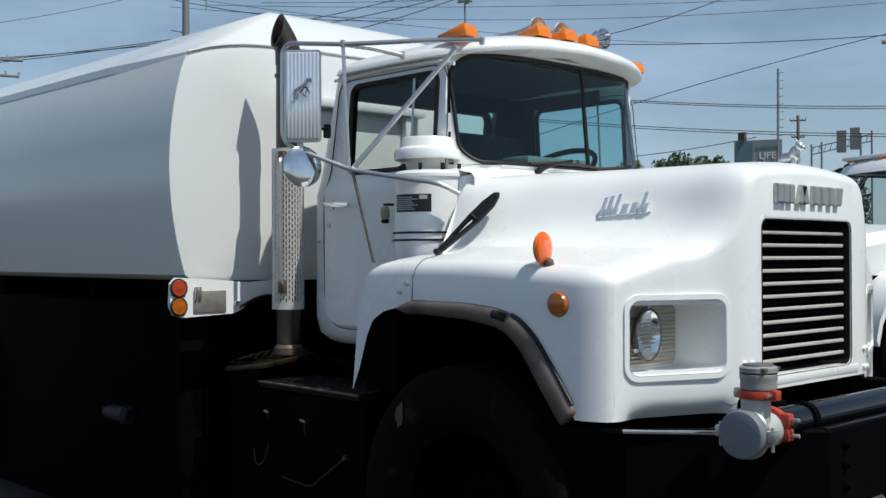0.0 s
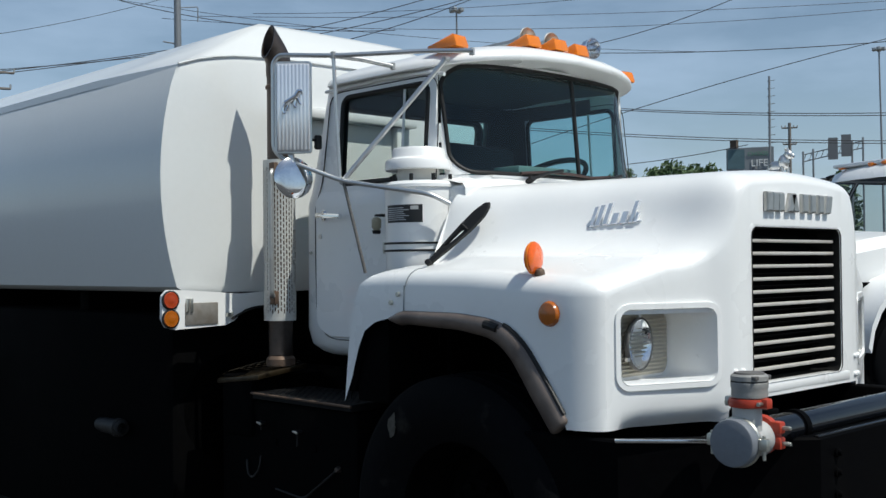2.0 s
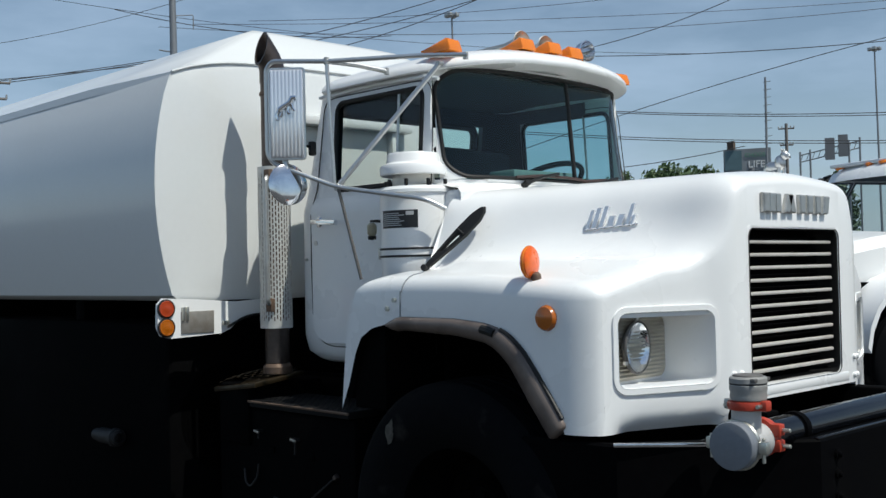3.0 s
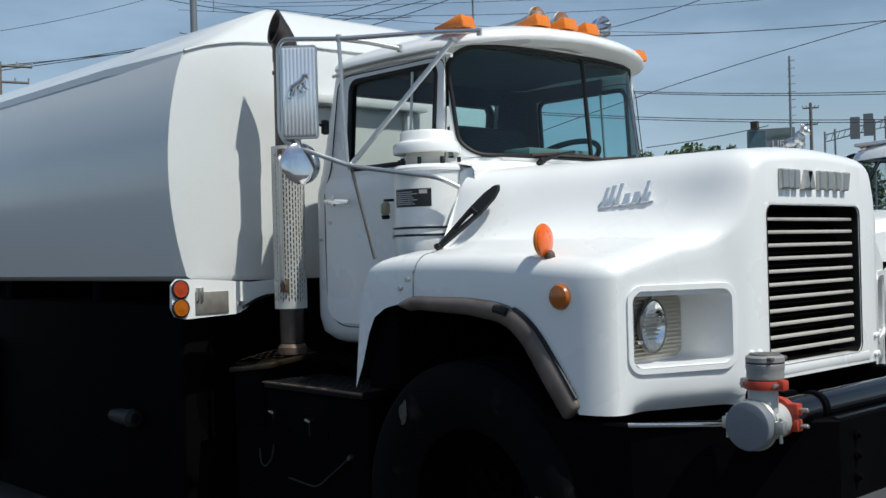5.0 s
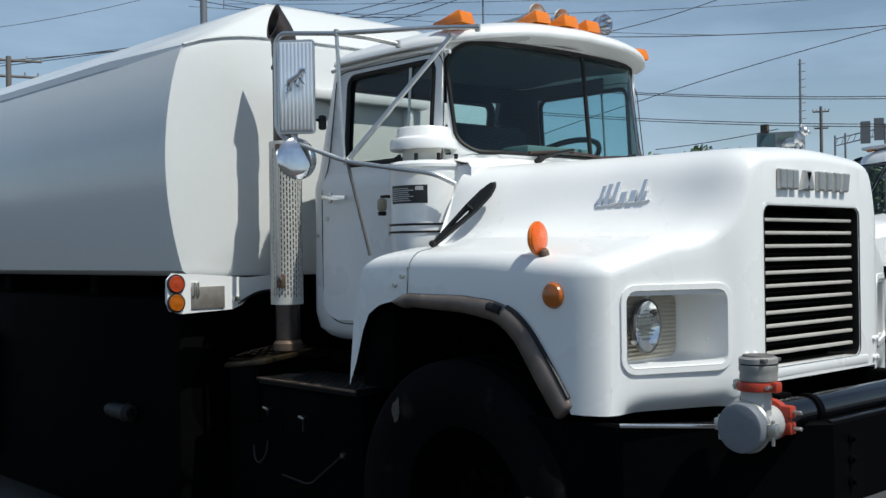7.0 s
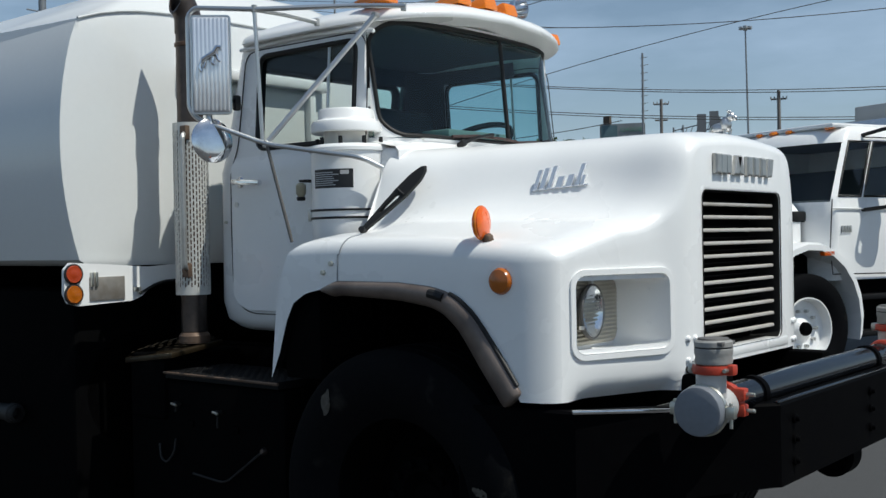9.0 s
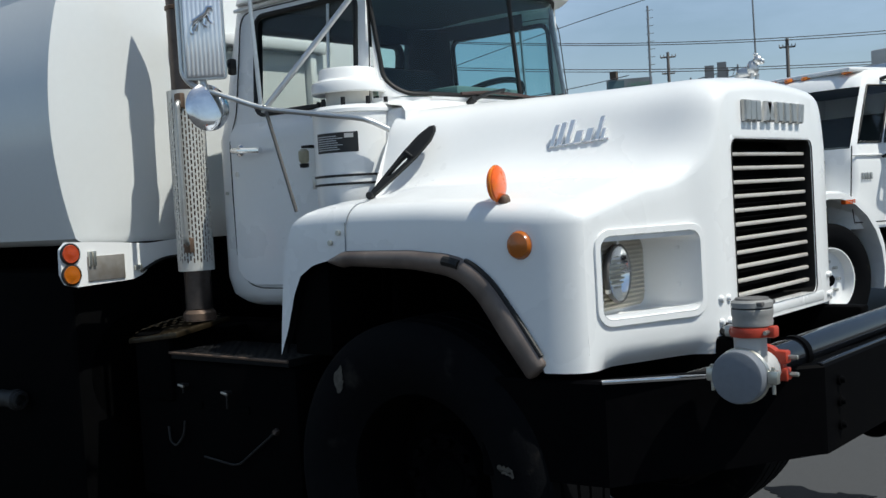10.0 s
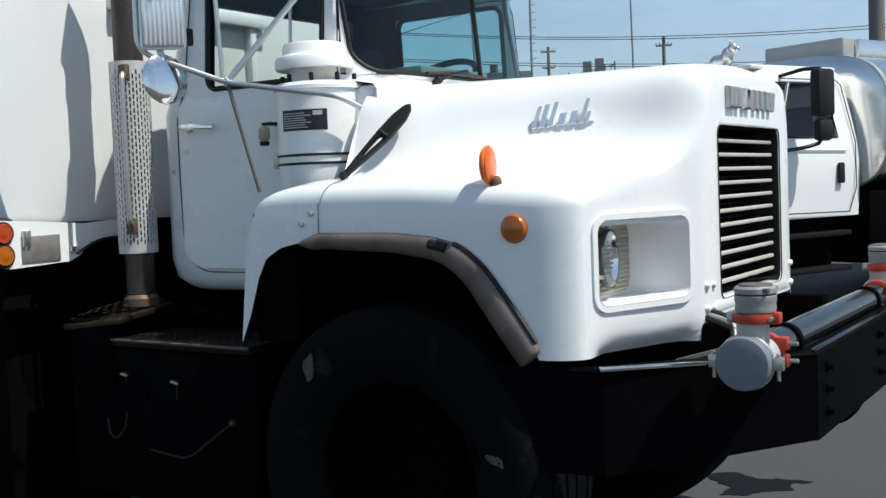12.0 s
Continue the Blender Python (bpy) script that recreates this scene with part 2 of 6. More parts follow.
def along(axis_from, axis_to):
    """A turn and place that takes z to the way between two points."""
    a, b = Vector(axis_from), Vector(axis_to)
    return Matrix.Translation(a) @ (b - a).to_track_quat("Z", "Y").to_matrix().to_4x4()


def spin(profile, a, b, seg=32, bm=None, closed=False):
    """A turned body: profile of (radius, distance) along the way from a towards b."""
    bm = bm or bmesh.new()
    m = along(a, b)
    rings = []
    for r, d in profile:
        if r < 1e-6:
            rings.append([bm.verts.new(m @ Vector((0, 0, d)))])
        else:
            rings.append([bm.verts.new(m @ Vector((r * math.cos(2 * math.pi * k / seg), r * math.sin(2 * math.pi * k / seg), d))) for k in range(seg)])
    pairs = list(zip(rings, rings[1:])) + ([(rings[-1], rings[0])] if closed else [])
    for p, q in pairs:
        for k in range(seg):
            k2 = (k + 1) % seg
            if len(p) == 1 and len(q) == 1:
                continue
            if len(p) == 1:
                bm.faces.new((p[0], q[k], q[k2]))
            elif len(q) == 1:
                bm.faces.new((p[k], p[k2], q[0]))
            else:
                bm.faces.new((p[k], p[k2], q[k2], q[k]))
    return bm


def rod(a, b, r, seg=16, bevel=0.0, bm=None):
    d = (Vector(b) - Vector(a)).length
    e = bevel or min(r * 0.15, d * 0.2)
    return spin([(0, 0), (r - e, 0), (r, e), (r, d - e), (r - e, d), (0, d)], a, b, seg, bm)


def tube(points, r, seg=10, bm=None, closed=False):
    """A round bar along points, with capped ends."""
    bm = bm or bmesh.new()
    pts = [Vector(p) for p in points]
    n = len(pts)
    rings, up = [], None
    for i, p in enumerate(pts):
        d = (pts[(i + 1) % n] - pts[i - 1]) if closed or 0 < i < n - 1 else (pts[1] - pts[0] if i == 0 else pts[-1] - pts[-2])
        d.normalize()
        if up is None:
            up = d.orthogonal().normalized()
        up = (up - d * up.dot(d)).normalized()
        side = d.cross(up)
        rings.append([bm.verts.new(p + r * (math.cos(2 * math.pi * k / seg) * up + math.sin(2 * math.pi * k / seg) * side)) for k in range(seg)])
    for i in range(n if closed else n - 1):
        p, q = rings[i], rings[(i + 1) % n]
        if closed and i == n - 1:
            off = min(range(seg), key=lambda o: (p[0].co - q[o].co).length)
            q = q[off:] + q[:off]
        for k in range(seg):
            bm.faces.new((p[k], p[(k + 1) % seg], q[(k + 1) % seg], q[k]))
    if not closed:
        bm.faces.new(rings[0][::-1])
        bm.faces.new(rings[-1])
    return bm


def bend(points, radius=0.05, steps=5):
    """The same line with its corners rounded."""
    pts = [Vector(p) for p in points]
    out = [pts[0]]
    for a, b, c in zip(pts, pts[1:], pts[2:]):
        r = min(radius, (a - b).length * 0.45, (c - b).length * 0.45)
        p, q = b + (a - b).normalized() * r, b + (c - b).normalized() * r
        for k in range(steps + 1):
            u = k / steps
            out.append((1 - u) ** 2 * p + 2 * u * (1 - u) * b + u * u * q)
    return out + [pts[-1]]


def round_rect(w, h, r, steps=5):
    """A rounded rectangle round the origin, as 2D points."""
    out = []
    for cx, cy, a in ((w / 2 - r, h / 2 - r, 0), (-w / 2 + r, h / 2 - r, 90), (-w / 2 + r, -h / 2 + r, 180), (w / 2 - r, -h / 2 + r, 270)):
        for k in range(steps + 1):
            t = radians(a + 90 * k / steps)
            out.append((cx + r * math.cos(t), cy + r * math.sin(t)))
    return out


def loops(rows, bm=None, closed=True, cap=(False, False)):
    """A skin over rows of points; each row is a ring when closed."""
    bm = bm or bmesh.new()
    made = [[bm.verts.new(p) for p in row] for row in rows]
    n = len(rows[0])
    for p, q in zip(made, made[1:]):
        for k in range(n if closed else n - 1):
            bm.faces.new((p[k], p[(k + 1) % n], q[(k + 1) % n], q[k]))
    if cap[0]:
        bm.faces.new(made[0][::-1])
    if cap[1]:
        bm.faces.new(made[-1])
    return bm


def plate(outline, thick, m, bevel=0.0, bm=None):
    """A flat outline in x, y made thick along z, laid by the pose m."""
    bm = bm or bmesh.new()
    a = [(x, y, 0) for x, y in outline]
    rows = []
    if bevel:
        cx, cy = sum(p[0] for p in a) / len(a), sum(p[1] for p in a) / len(a)
        def small(x, y):
            d = math.hypot(x - cx, y - cy) or 1
            return cx + (x - cx) * (1 - bevel / d), cy + (y - cy) * (1 - bevel / d)
        rows = [[(*small(x, y), 0) for x, y, _ in a], [(x, y, bevel) for x, y, _ in a], [(x, y, thick - bevel) for x, y, _ in a], [(*small(x, y), thick) for x, y, _ in a]]
    else:
        rows = [[(x, y, 0) for x, y, _ in a], [(x, y, thick) for x, y, _ in a]]
    return loops([[m @ Vector(p) for p in row] for row in rows], bm, True, (True, True))


def ring_frame(outer, inner, thick, m, bm=None):
    """A flat frame between two outlines of the same count, thick along z."""
    bm = bm or bmesh.new()
    rows = [[(x, y, 0) for x, y in outer], [(x, y, thick * 0.7) for x, y in outer],
            [(x * 0.94 + u * 0.06, y * 0.94 + v * 0.06, thick) for (x, y), (u, v) in zip(outer, inner)],
            [(x * 0.12 + u * 0.88, y * 0.12 + v * 0.88, thick) for (x, y), (u, v) in zip(outer, inner)],
            [(x, y, thick * 0.6) for x, y in inner], [(x, y, 0) for x, y in inner]]
    return loops([[m @ Vector(p) for p in row] for row in rows], bm, True)


def basis(o, x, y):
    """A pose from an origin and two directions."""
    x, y = Vector(x).normalized(), Vector(y)
    z = x.cross(y).normalized()
    y = z.cross(x)
    return Matrix.Translation(o) @ Matrix((x, y, z)).transposed().to_4x4()


def pick(x, table):
    """A value between the rows (x, value) of a table, in rising x."""
    return float(np.interp(x, [a for a, _ in table], [b for _, b in table]))


# ---------------------------------------------------------------- setting
def ground_sheet():
    bm = bmesh.new()
    xs = [-3000, -600, -120, -40] + [-20 + 2 * k for k in range(21)] + [40, 120, 600, 3000]
    rows = [[(x, y, 0) for x in xs] for y in xs]
    return loops(rows, bm, False)


tagged(new("ground", finish(ground_sheet(), "ground", ASPHALT, 0)), "weathered grey asphalt of the sales yard", "ground", "", "structure")

# ---------------------------------------------------------------- the tank truck
truck = thing("tank_truck", (-2.0, 0, 0), "white conventional tank truck with black chassis and bumper, parked on asphalt", "truck")

FENDER = 0.96


def arch(x):
    """The lower edge of the fender's side, with the wheel opening."""
    return pick(x, [(-1.44, 0.91), (-1.415, 0.985), (-1.365, 1.16), (-1.335, 1.208), (-1.26, 1.244), (-1.16, 1.262), (-1.09, 1.282), (-0.80, 1.28),
                    (-0.66, 1.268), (-0.60, 1.255), (-0.55, 1.232), (-0.488, 1.183), (-0.40, 1.07), (-0.325, 0.965), (-0.30, 0.932), (0, 0.928)])


def fender_back(z):
    """Where the fender's rear edge stands at a height: upright below, rolling forward into the top."""
    return pick(z, [(0.90, -1.44), (1.15, -1.41), (1.275, -1.391), (1.354, -1.36), (1.391, -1.336), (1.419, -1.29), (1.434, -1.245), (1.446, -1.215)])


def roll_back(x, z):
    """Draws the rear end of the fender in to its edge."""
    return x if x > -1.21 else -1.21 + (x + 1.21) * (fender_back(z) + 1.21) / -0.23


def nose_x(w):
    """How far forward the front skin stands at the distance w from the middle."""
    return pick(w, [(0, 0.0), (0.38, -0.002), (0.43, -0.007), (0.465, -0.018), (0.50, -0.038), (0.53, -0.056), (0.96, -0.219)])


def hood_section(x):
    """Half of the hood and fender in y, z from the outer lower edge to the middle."""
    zs = pick(x, [(-1.44, 1.44), (-1.34, 1.442), (-1.1, 1.447), (-0.75, 1.443), (-0.4, 1.422), (-0.15, 1.40)])
    zc = pick(x, [(-1.44, 1.445), (-1.35, 1.45), (-1.1, 1.462), (-0.87, 1.49), (-0.5, 1.488), (-0.15, 1.478)])
    wc = pick(x, [(-1.44, 0.775), (-1.09, 0.75), (-0.87, 0.66), (-0.53, 0.56), (-0.25, 0.505), (-0.12, 0.49), (0, 0.48)])
    wt = pick(x, [(-1.44, 0.74), (-1.08, 0.70), (-0.87, 0.59), (-0.53, 0.495), (-0.25, 0.455), (0, 0.445)])
    zt = pick(x, [(-1.44, 1.758), (-1.06, 1.763), (-0.87, 1.771), (-0.53, 1.772), (-0.2, 1.773), (-0.08, 1.771), (0, 1.765)])
    out = []
    r = 0.065
    zb = 0.928
    for k in range(6):
        out.append((FENDER, zb + (zs - r - zb) * k / 6))
    for k in range(7):
        a = radians(90 * k / 6)
        out.append((FENDER - r + r * math.cos(a), zs - r + r * math.sin(a)))
    w0, z0 = FENDER - r, zs
    lean = (wc - wt) / (zt - zc - 0.16)        # the hood's side leans in by this much a metre of height
    c1 = Vector((wc + 0.075 * lean, zc))
    c2 = Vector((wt - 0.085 * lean, zt))
    t1, t2 = max(0.02, min(pick(x, [(-1.1, 0.035), (-0.9, 0.10), (-0.7, 0.15)]), FENDER - r - 0.01 - c1.x)), 0.105
    up = (c2 - c1).normalized()
    w1, z1 = c1.x + t1, zc
    for k in range(1, 8):
        u = k / 7
        out.append((w0 + (w1 - w0) * u, z0 + (z1 - z0) * u))
    p, q = Vector((w1, z1)), c1 + up * t1
    for k in range(1, 8):                       # hollow between fender and hood
        u = k / 7
        out.append(tuple((1 - u) ** 2 * p + 2 * u * (1 - u) * c1 + u * u * q))
    p, e = c2 - up * t2, c2 + Vector((-t2, 0.004))
    for k in range(1, 4):
        out.append(tuple(q + (p - q) * k / 3))
    for k in range(1, 8):
        u = k / 7
        out.append(tuple((1 - u) ** 2 * p + 2 * u * (1 - u) * c2 + u * u * e))
    w3, z3 = out[-1]
    for w in (0.325, 0.2, 0.1, 0.0):
        u = 1 - w / w3
        out.append((w, z3 + 0.016 * math.sin(u * math.pi / 2)))
    if x < -1.10:                               # behind the hood only the fender goes on
        out = [(w, z) if w > w1 else (w1 - 0.005, zc) for w, z in out]
    return out


def inset(sec, d):
    """The half section drawn in by d."""
    out = []
    n = len(sec)
    for i, (w, z) in enumerate(sec):
        a, b = sec[max(0, i - 1)], sec[min(n - 1, i + 1)]
        tx, tz = b[0] - a[0], b[1] - a[1]
        q = math.hypot(tx, tz) or 1
        nx, nz = -tz / q, tx / q                # towards the inside
        out.append((max(0.0, w + nx * d) if i < n - 1 else 0.0, z + nz * d))
    for i in range(1, n):
        if out[i][0] > out[i - 1][0]:
            out[i] = (out[i - 1][0], out[i][1])
    return out


HEADLIGHT = (0.512, 0.852, 1.084, 1.294)        # opening: w from, w to, z from, z to
GRILLE_W = {-1: 0.355, 1: 0.303}                # the opening's reach to either side
GRILLE = (0.329, 1.036, 1.584)
GRILLE_Y = -0.026


def hood_mesh(shrink=0.0, x_from=-1.44, front=True):
    bm = bmesh.new()
    xs = sorted([x_from + (-0.52 - x_from) * k / 26 for k in range(27)] + [-1.099, -1.101])
    rf, rx = 0.056, 0.12                        # how deep the front edge is rounded, inwards and lengthwise
    rows = []
    base = hood_section(-0.52)
    for x in xs:
        sec = inset(hood_section(x), shrink) if shrink else hood_section(x)
        rows.append([(roll_back(x, max(z, arch(x)) if w > 0.91 else z), w, max(z, arch(x)) if w > 0.91 else z) for w, z in sec])
    for k in range(1, 8):                       # up to where the front edge starts to turn
        u = k / 7
        row = []
        for j, (w0, _) in enumerate(base):
            end = nose_x(w0) - rx
            x = -0.52 + (end + 0.52) * u
            w, z = hood_section(x)[j]
            row.append((x, w, max(z, arch(x)) if w > 0.91 else z))
        rows.append(row)
    for k in range(1, 9):                       # the rounded front edge
        a = radians(90 * k / 8)
        row = []
        for j, (w0, _) in enumerate(base):
            w, z = inset(hood_section(nose_x(w0) - rx), rf * (1 - math.cos(a)))[j]
            row.append((nose_x(w) - rx + rx * math.sin(a), min(w, rows[-1][j][1]), max(0.928, z)))
        rows.append(row)
    if shrink:
        rows = rows[:len(xs)]
    for side in (-1, 1):
        loops([[(x, side * w, z) for x, w, z in row] for row in rows], bm, False)
        if not front or shrink:
            continue
        last = rows[-1]
        cols = [last[j] for j in range(6, len(last))]
        ws = [c[1] for c in cols]
        zs = [c[2] for c in cols]
        xl = [c[0] for c in cols]
        want = sorted({round(w, 4) for w in ws} | {HEADLIGHT[0], HEADLIGHT[1], GRILLE_W[side], 0.42}, reverse=True)
        want = [w for w in want if w <= max(ws) + 1e-6]
        grid = []
        for w in want:
            top = float(np.interp(w, ws[::-1], zs[::-1]))
            mid = [1.40, 1.48, GRILLE[2]] if w <= GRILLE_W[side] + 1e-6 else [HEADLIGHT[3] + (top - HEADLIGHT[3]) * f for f in (0.25, 0.5, 0.75)]
            z_rows = [0.928, 0.945, 0.966, 0.995, GRILLE[1], HEADLIGHT[2], 1.15, 1.22, HEADLIGHT[3]] + mid + [top]
            x = float(np.interp(w, ws[::-1], xl[::-1]))
            fold = min(1, max(0, (0.885 - w) / 0.10)) if w > 0.47 else 0.0
            grid.append([(x - fold * max(0.0, 0.975 - z) * 1.0, side * w, z) for z in z_rows])
        made = [[bm.verts.new(p) for p in col] for col in grid]
        for i in range(len(want) - 1):
            for k in range(len(grid[0]) - 1):
                wm, zm = (want[i] + want[i + 1]) / 2, (grid[i][k][2] + grid[i][k + 1][2]) / 2
                if HEADLIGHT[0] < wm < HEADLIGHT[1] and HEADLIGHT[2] < zm < HEADLIGHT[3]:
                    continue
                if wm < GRILLE_W[side] and GRILLE[1] < zm < GRILLE[2]:
                    continue
                if wm < 0.42 and zm < 0.995:        # the nose is open below the grille
                    continue
                bm.faces.new((made[i][k], made[i + 1][k], made[i + 1][k + 1], made[i][k + 1]))
    bmesh.ops.remove_doubles(bm, verts=bm.verts, dist=0.0008)
    bmesh.ops.dissolve_degenerate(bm, edges=bm.edges, dist=0.0004)
    return bm


skin_x = nose_x

hood = part("hood", hood_mesh(), WHITE, truck, "white fibreglass hood and fenders in one piece", 50)
# Inner shell added to block light and keep the wheel opening black.
part("wheel_well", hood_mesh(0.03), CHASSIS, truck, "added black shell under the fenders")

# Black blocks added to fill the wheel opening with shade.
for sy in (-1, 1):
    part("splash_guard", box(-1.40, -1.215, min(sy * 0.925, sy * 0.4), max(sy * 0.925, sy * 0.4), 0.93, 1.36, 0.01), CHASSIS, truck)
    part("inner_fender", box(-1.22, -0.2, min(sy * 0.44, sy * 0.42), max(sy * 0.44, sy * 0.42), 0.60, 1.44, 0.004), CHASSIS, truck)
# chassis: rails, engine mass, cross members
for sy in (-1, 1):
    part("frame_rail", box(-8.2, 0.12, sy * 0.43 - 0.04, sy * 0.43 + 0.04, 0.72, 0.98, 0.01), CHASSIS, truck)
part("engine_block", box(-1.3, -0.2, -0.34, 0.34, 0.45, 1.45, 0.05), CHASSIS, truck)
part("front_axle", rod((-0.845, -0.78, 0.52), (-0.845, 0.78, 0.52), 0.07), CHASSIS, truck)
# Black plate added to hide the white cab front where shade falls.
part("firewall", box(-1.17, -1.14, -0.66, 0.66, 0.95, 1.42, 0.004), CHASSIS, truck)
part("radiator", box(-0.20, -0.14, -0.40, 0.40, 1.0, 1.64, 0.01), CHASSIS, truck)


def tyre_mesh(c, r, half, side, hole):
    """A wide tyre with rounded shoulders and tread grooves; the outer side faces side * y."""
    prof = []
    for u, v in ((hole, 0.72), (hole + 0.02, 0.9), (hole + 0.07, 1.0), (r * 0.80, 1.02), (r * 0.90, 0.98), (r * 0.955, 0.9), (r * 0.985, 0.8)):
        prof.append((u, v * half))
    for v in (0.62, 0.60, 0.56, 0.54, 0.2, 0.18, 0.14, 0.12, -0.12, -0.14, -0.18, -0.2, -0.54, -0.56, -0.60, -0.62):
        groove = any(abs(abs(v) - g) < 0.025 for g in (0.58, 0.16)) and abs(v) in (0.60, 0.56, 0.18, 0.14)
        prof.append((r - (0.012 if groove else 0) - 0.008 * abs(v), v * half))
    for u, v in ((r * 0.985, -0.8), (r * 0.955, -0.9), (r * 0.90, -0.98), (r * 0.80, -1.02), (hole + 0.07, -1.0), (hole, -0.72)):
        prof.append((u, v * half))
    prof = [(a, -b) for a, b in prof]
    c = Vector(c)
    return spin(prof, c, c + Vector((0, side, 0)), 72, None, True)


def rim_mesh(c, r, half, side):
    c = Vector(c)
    prof = [(0, -0.02), (0.06, -0.02), (0.09, 0.02), (0.14, 0.02), (0.17, -0.05), (r - 0.05, -0.06), (r - 0.03, 0.02), (r, 0.5 * half), (r + 0.012, 0.62 * half), (r, 0.66 * half), (r - 0.02, 0.4 * half),
            (r - 0.02, -0.8 * half), (r, -0.8 * half)]
    return spin([(a, b) for a, b in prof], c, c + Vector((0, side, 0)), 48)


def wheel(cx, cy, cz, r, half, side, parent, rim_mat, hole=0.29, nuts=10):
    w = part("wheel", rim_mesh((cx, cy, cz), hole, half, side), rim_mat, parent)
    part("tyre", tyre_mesh((cx, cy, cz), r, half, side, hole), RUBBER, w, "worn black tyre with scuffed sidewall")
    for k in range(nuts):
        a = 2 * math.pi * k / nuts
        p = Vector((cx + 0.12 * math.cos(a), cy + side * 0.015, cz + 0.12 * math.sin(a)))
        part("wheel_nut", rod(p, p + Vector((0, side * 0.03, 0)), 0.016, 6), ZINC if rim_mat is not CHASSIS else CHASSIS, w)
    return w


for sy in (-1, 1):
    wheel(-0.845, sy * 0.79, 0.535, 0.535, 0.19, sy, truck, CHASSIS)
def mud_scuff(c, r, half, side, spots):
    """Thin ragged patches of dried mud on the tyre's shoulder and sidewall: (angle, spread, how far out, how far in)."""
    bm = bmesh.new()
    rng = random.Random(8)
    c = Vector(c)
    for a0, da, out, low in spots:
        rows = []
        for i in range(9):
            u = i / 8
            rr = out + (low - out) * u
            y = half * float(np.interp(rr, [0.70 * r, 0.80 * r, 0.90 * r, 0.955 * r, 0.985 * r, r], [1.02, 1.02, 0.98, 0.90, 0.80, 0.62])) + 0.0025
            row = []
            for k in range(7):
                a = radians(a0 + da * (k / 6 - 0.5) * (1.15 - 0.9 * abs(u - 0.45)) + rng.uniform(-0.8, 0.8) + 3.5 * u)
                row.append(c + Vector((rr * math.cos(a), side * y, rr * math.sin(a) + rng.uniform(-0.003, 0.003))))
            rows.append(row)
        loops(rows, bm, False)
    return bm


near_tyre = [ob for ob in truck.children_recursive if ob.name.startswith("tyre")][0]
for spot in ((129.5, 7, 0.875 * 0.535, 0.755 * 0.535), (13, 4, 0.80 * 0.535, 0.70 * 0.535)):
    part("mud_scuff", mud_scuff((-0.845, -0.79, 0.535), 0.535, 0.19, -1, (spot,)), MUD, near_tyre, "pale dried mud scuffed on the tyre")
for x in (-5.6, -6.95):
    for sy in (-1, 1):
        wheel(x, sy * 0.95, 0.522, 0.525, 0.15, sy, truck, CHASSIS)


# wheel opening trim
def flare_line():
    """The wheel opening's edge from its rear to its lower front end, evened out."""
    pts = [Vector((-1.165 + 0.847 * k / 72, 0, arch(-1.165 + 0.847 * k / 72))) for k in range(73)]
    for _ in range(4):
        pts = pts[:1] + [(a + 2 * b + c) / 4 for a, b, c in zip(pts, pts[1:], pts[2:])] + pts[-1:]
    return pts


def flare_mesh():
    """A rolled strip that starts thin under the fender's lip and widens down to its rounded end."""
    bm = bmesh.new()
    pts = flare_line()
    rows = []
    for i, p in enumerate(pts):
        d = (pts[min(i + 2, len(pts) - 1)] - pts[max(i - 2, 0)]).normalized()
        down = Vector((-d.z, 0, d.x))
        down = -down if down.z > 0 else down
        wide = pick(p.x, [(-1.165, 0.010), (-1.12, 0.040), (-0.80, 0.052), (-0.66, 0.060), (-0.55, 0.073), (-0.40, 0.084), (-0.318, 0.080)])
        f = min(1.0, 0.3 + i / 8)
        row = []
        for off, y in ((0.010 * f, -0.962), (0.006 * f, -0.962 - 0.010 * f), (-wide * 0.18, -0.962 - 0.020 * f), (-wide * 0.55, -0.962 - 0.017 * f), (-wide * 0.9, -0.962 - 0.004 * f),
                       (-wide, -0.952), (-wide * 0.97, -0.925), (0.0, -0.935)):
            q = p - down * off
            row.append((q.x, y, q.z))
        rows.append(row)
    last, d = rows[-1], (pts[-1] - pts[-2]).normalized()
    mid = sum((Vector(q) for q in last), Vector()) / len(last)
    for step, k in ((0.008, 0.85), (0.012, 0.5)):
        rows.append([tuple(mid + (Vector(q) - mid) * k + d * step) for q in last])
    return loops(rows, bm, True, (True, True))


for sy in (1, -1):
    part("fender_flare", shift(flare_mesh(), Matrix.Diagonal((1, sy, 1, 1))), FLARE, hood, "weathered brown metal trim on the wheel opening", 75)
    edge_line = [(p.x + 0.010, sy * -0.966, p.z + 0.006) for p in flare_line() if -0.60 < p.x < -0.325]
    part("flare_seal", tube(edge_line, 0.0075, 8), SEAL, hood, "black rubber strip along the wheel opening trim")
    edge_line = [(p.x + 0.002, sy * -0.974, p.z - 0.012) for p in flare_line() if -0.665 < p.x < -0.595]
    part("flare_patch", tube(edge_line, 0.016, 8), SEAL, hood, "black patch on the wheel opening trim")
# seam between the rear fender piece and the hood, with bolts
seam = [(-1.085, -0.962, arch(-1.085) + 0.008), (-1.08, -0.963, 1.385)]
for k in range(0, 7):
    a = radians(90 * k / 6)
    seam.append((-1.075 + 0.004 * k, -(0.96 - 0.065 + 0.0665 * math.cos(a)), 1.447 - 0.065 + 0.0665 * math.sin(a)))
seam += [(-1.045, -0.80, 1.462)]
part("fender_seam", tube(seam, 0.0022, 6), GREYPAINT, hood)
for x, z in ((-1.152, 1.320), (-1.112, 1.352)):
    part("rivet", rod((x, -0.955, z), (x, -0.972, z), 0.009, 10), ZINC, hood)

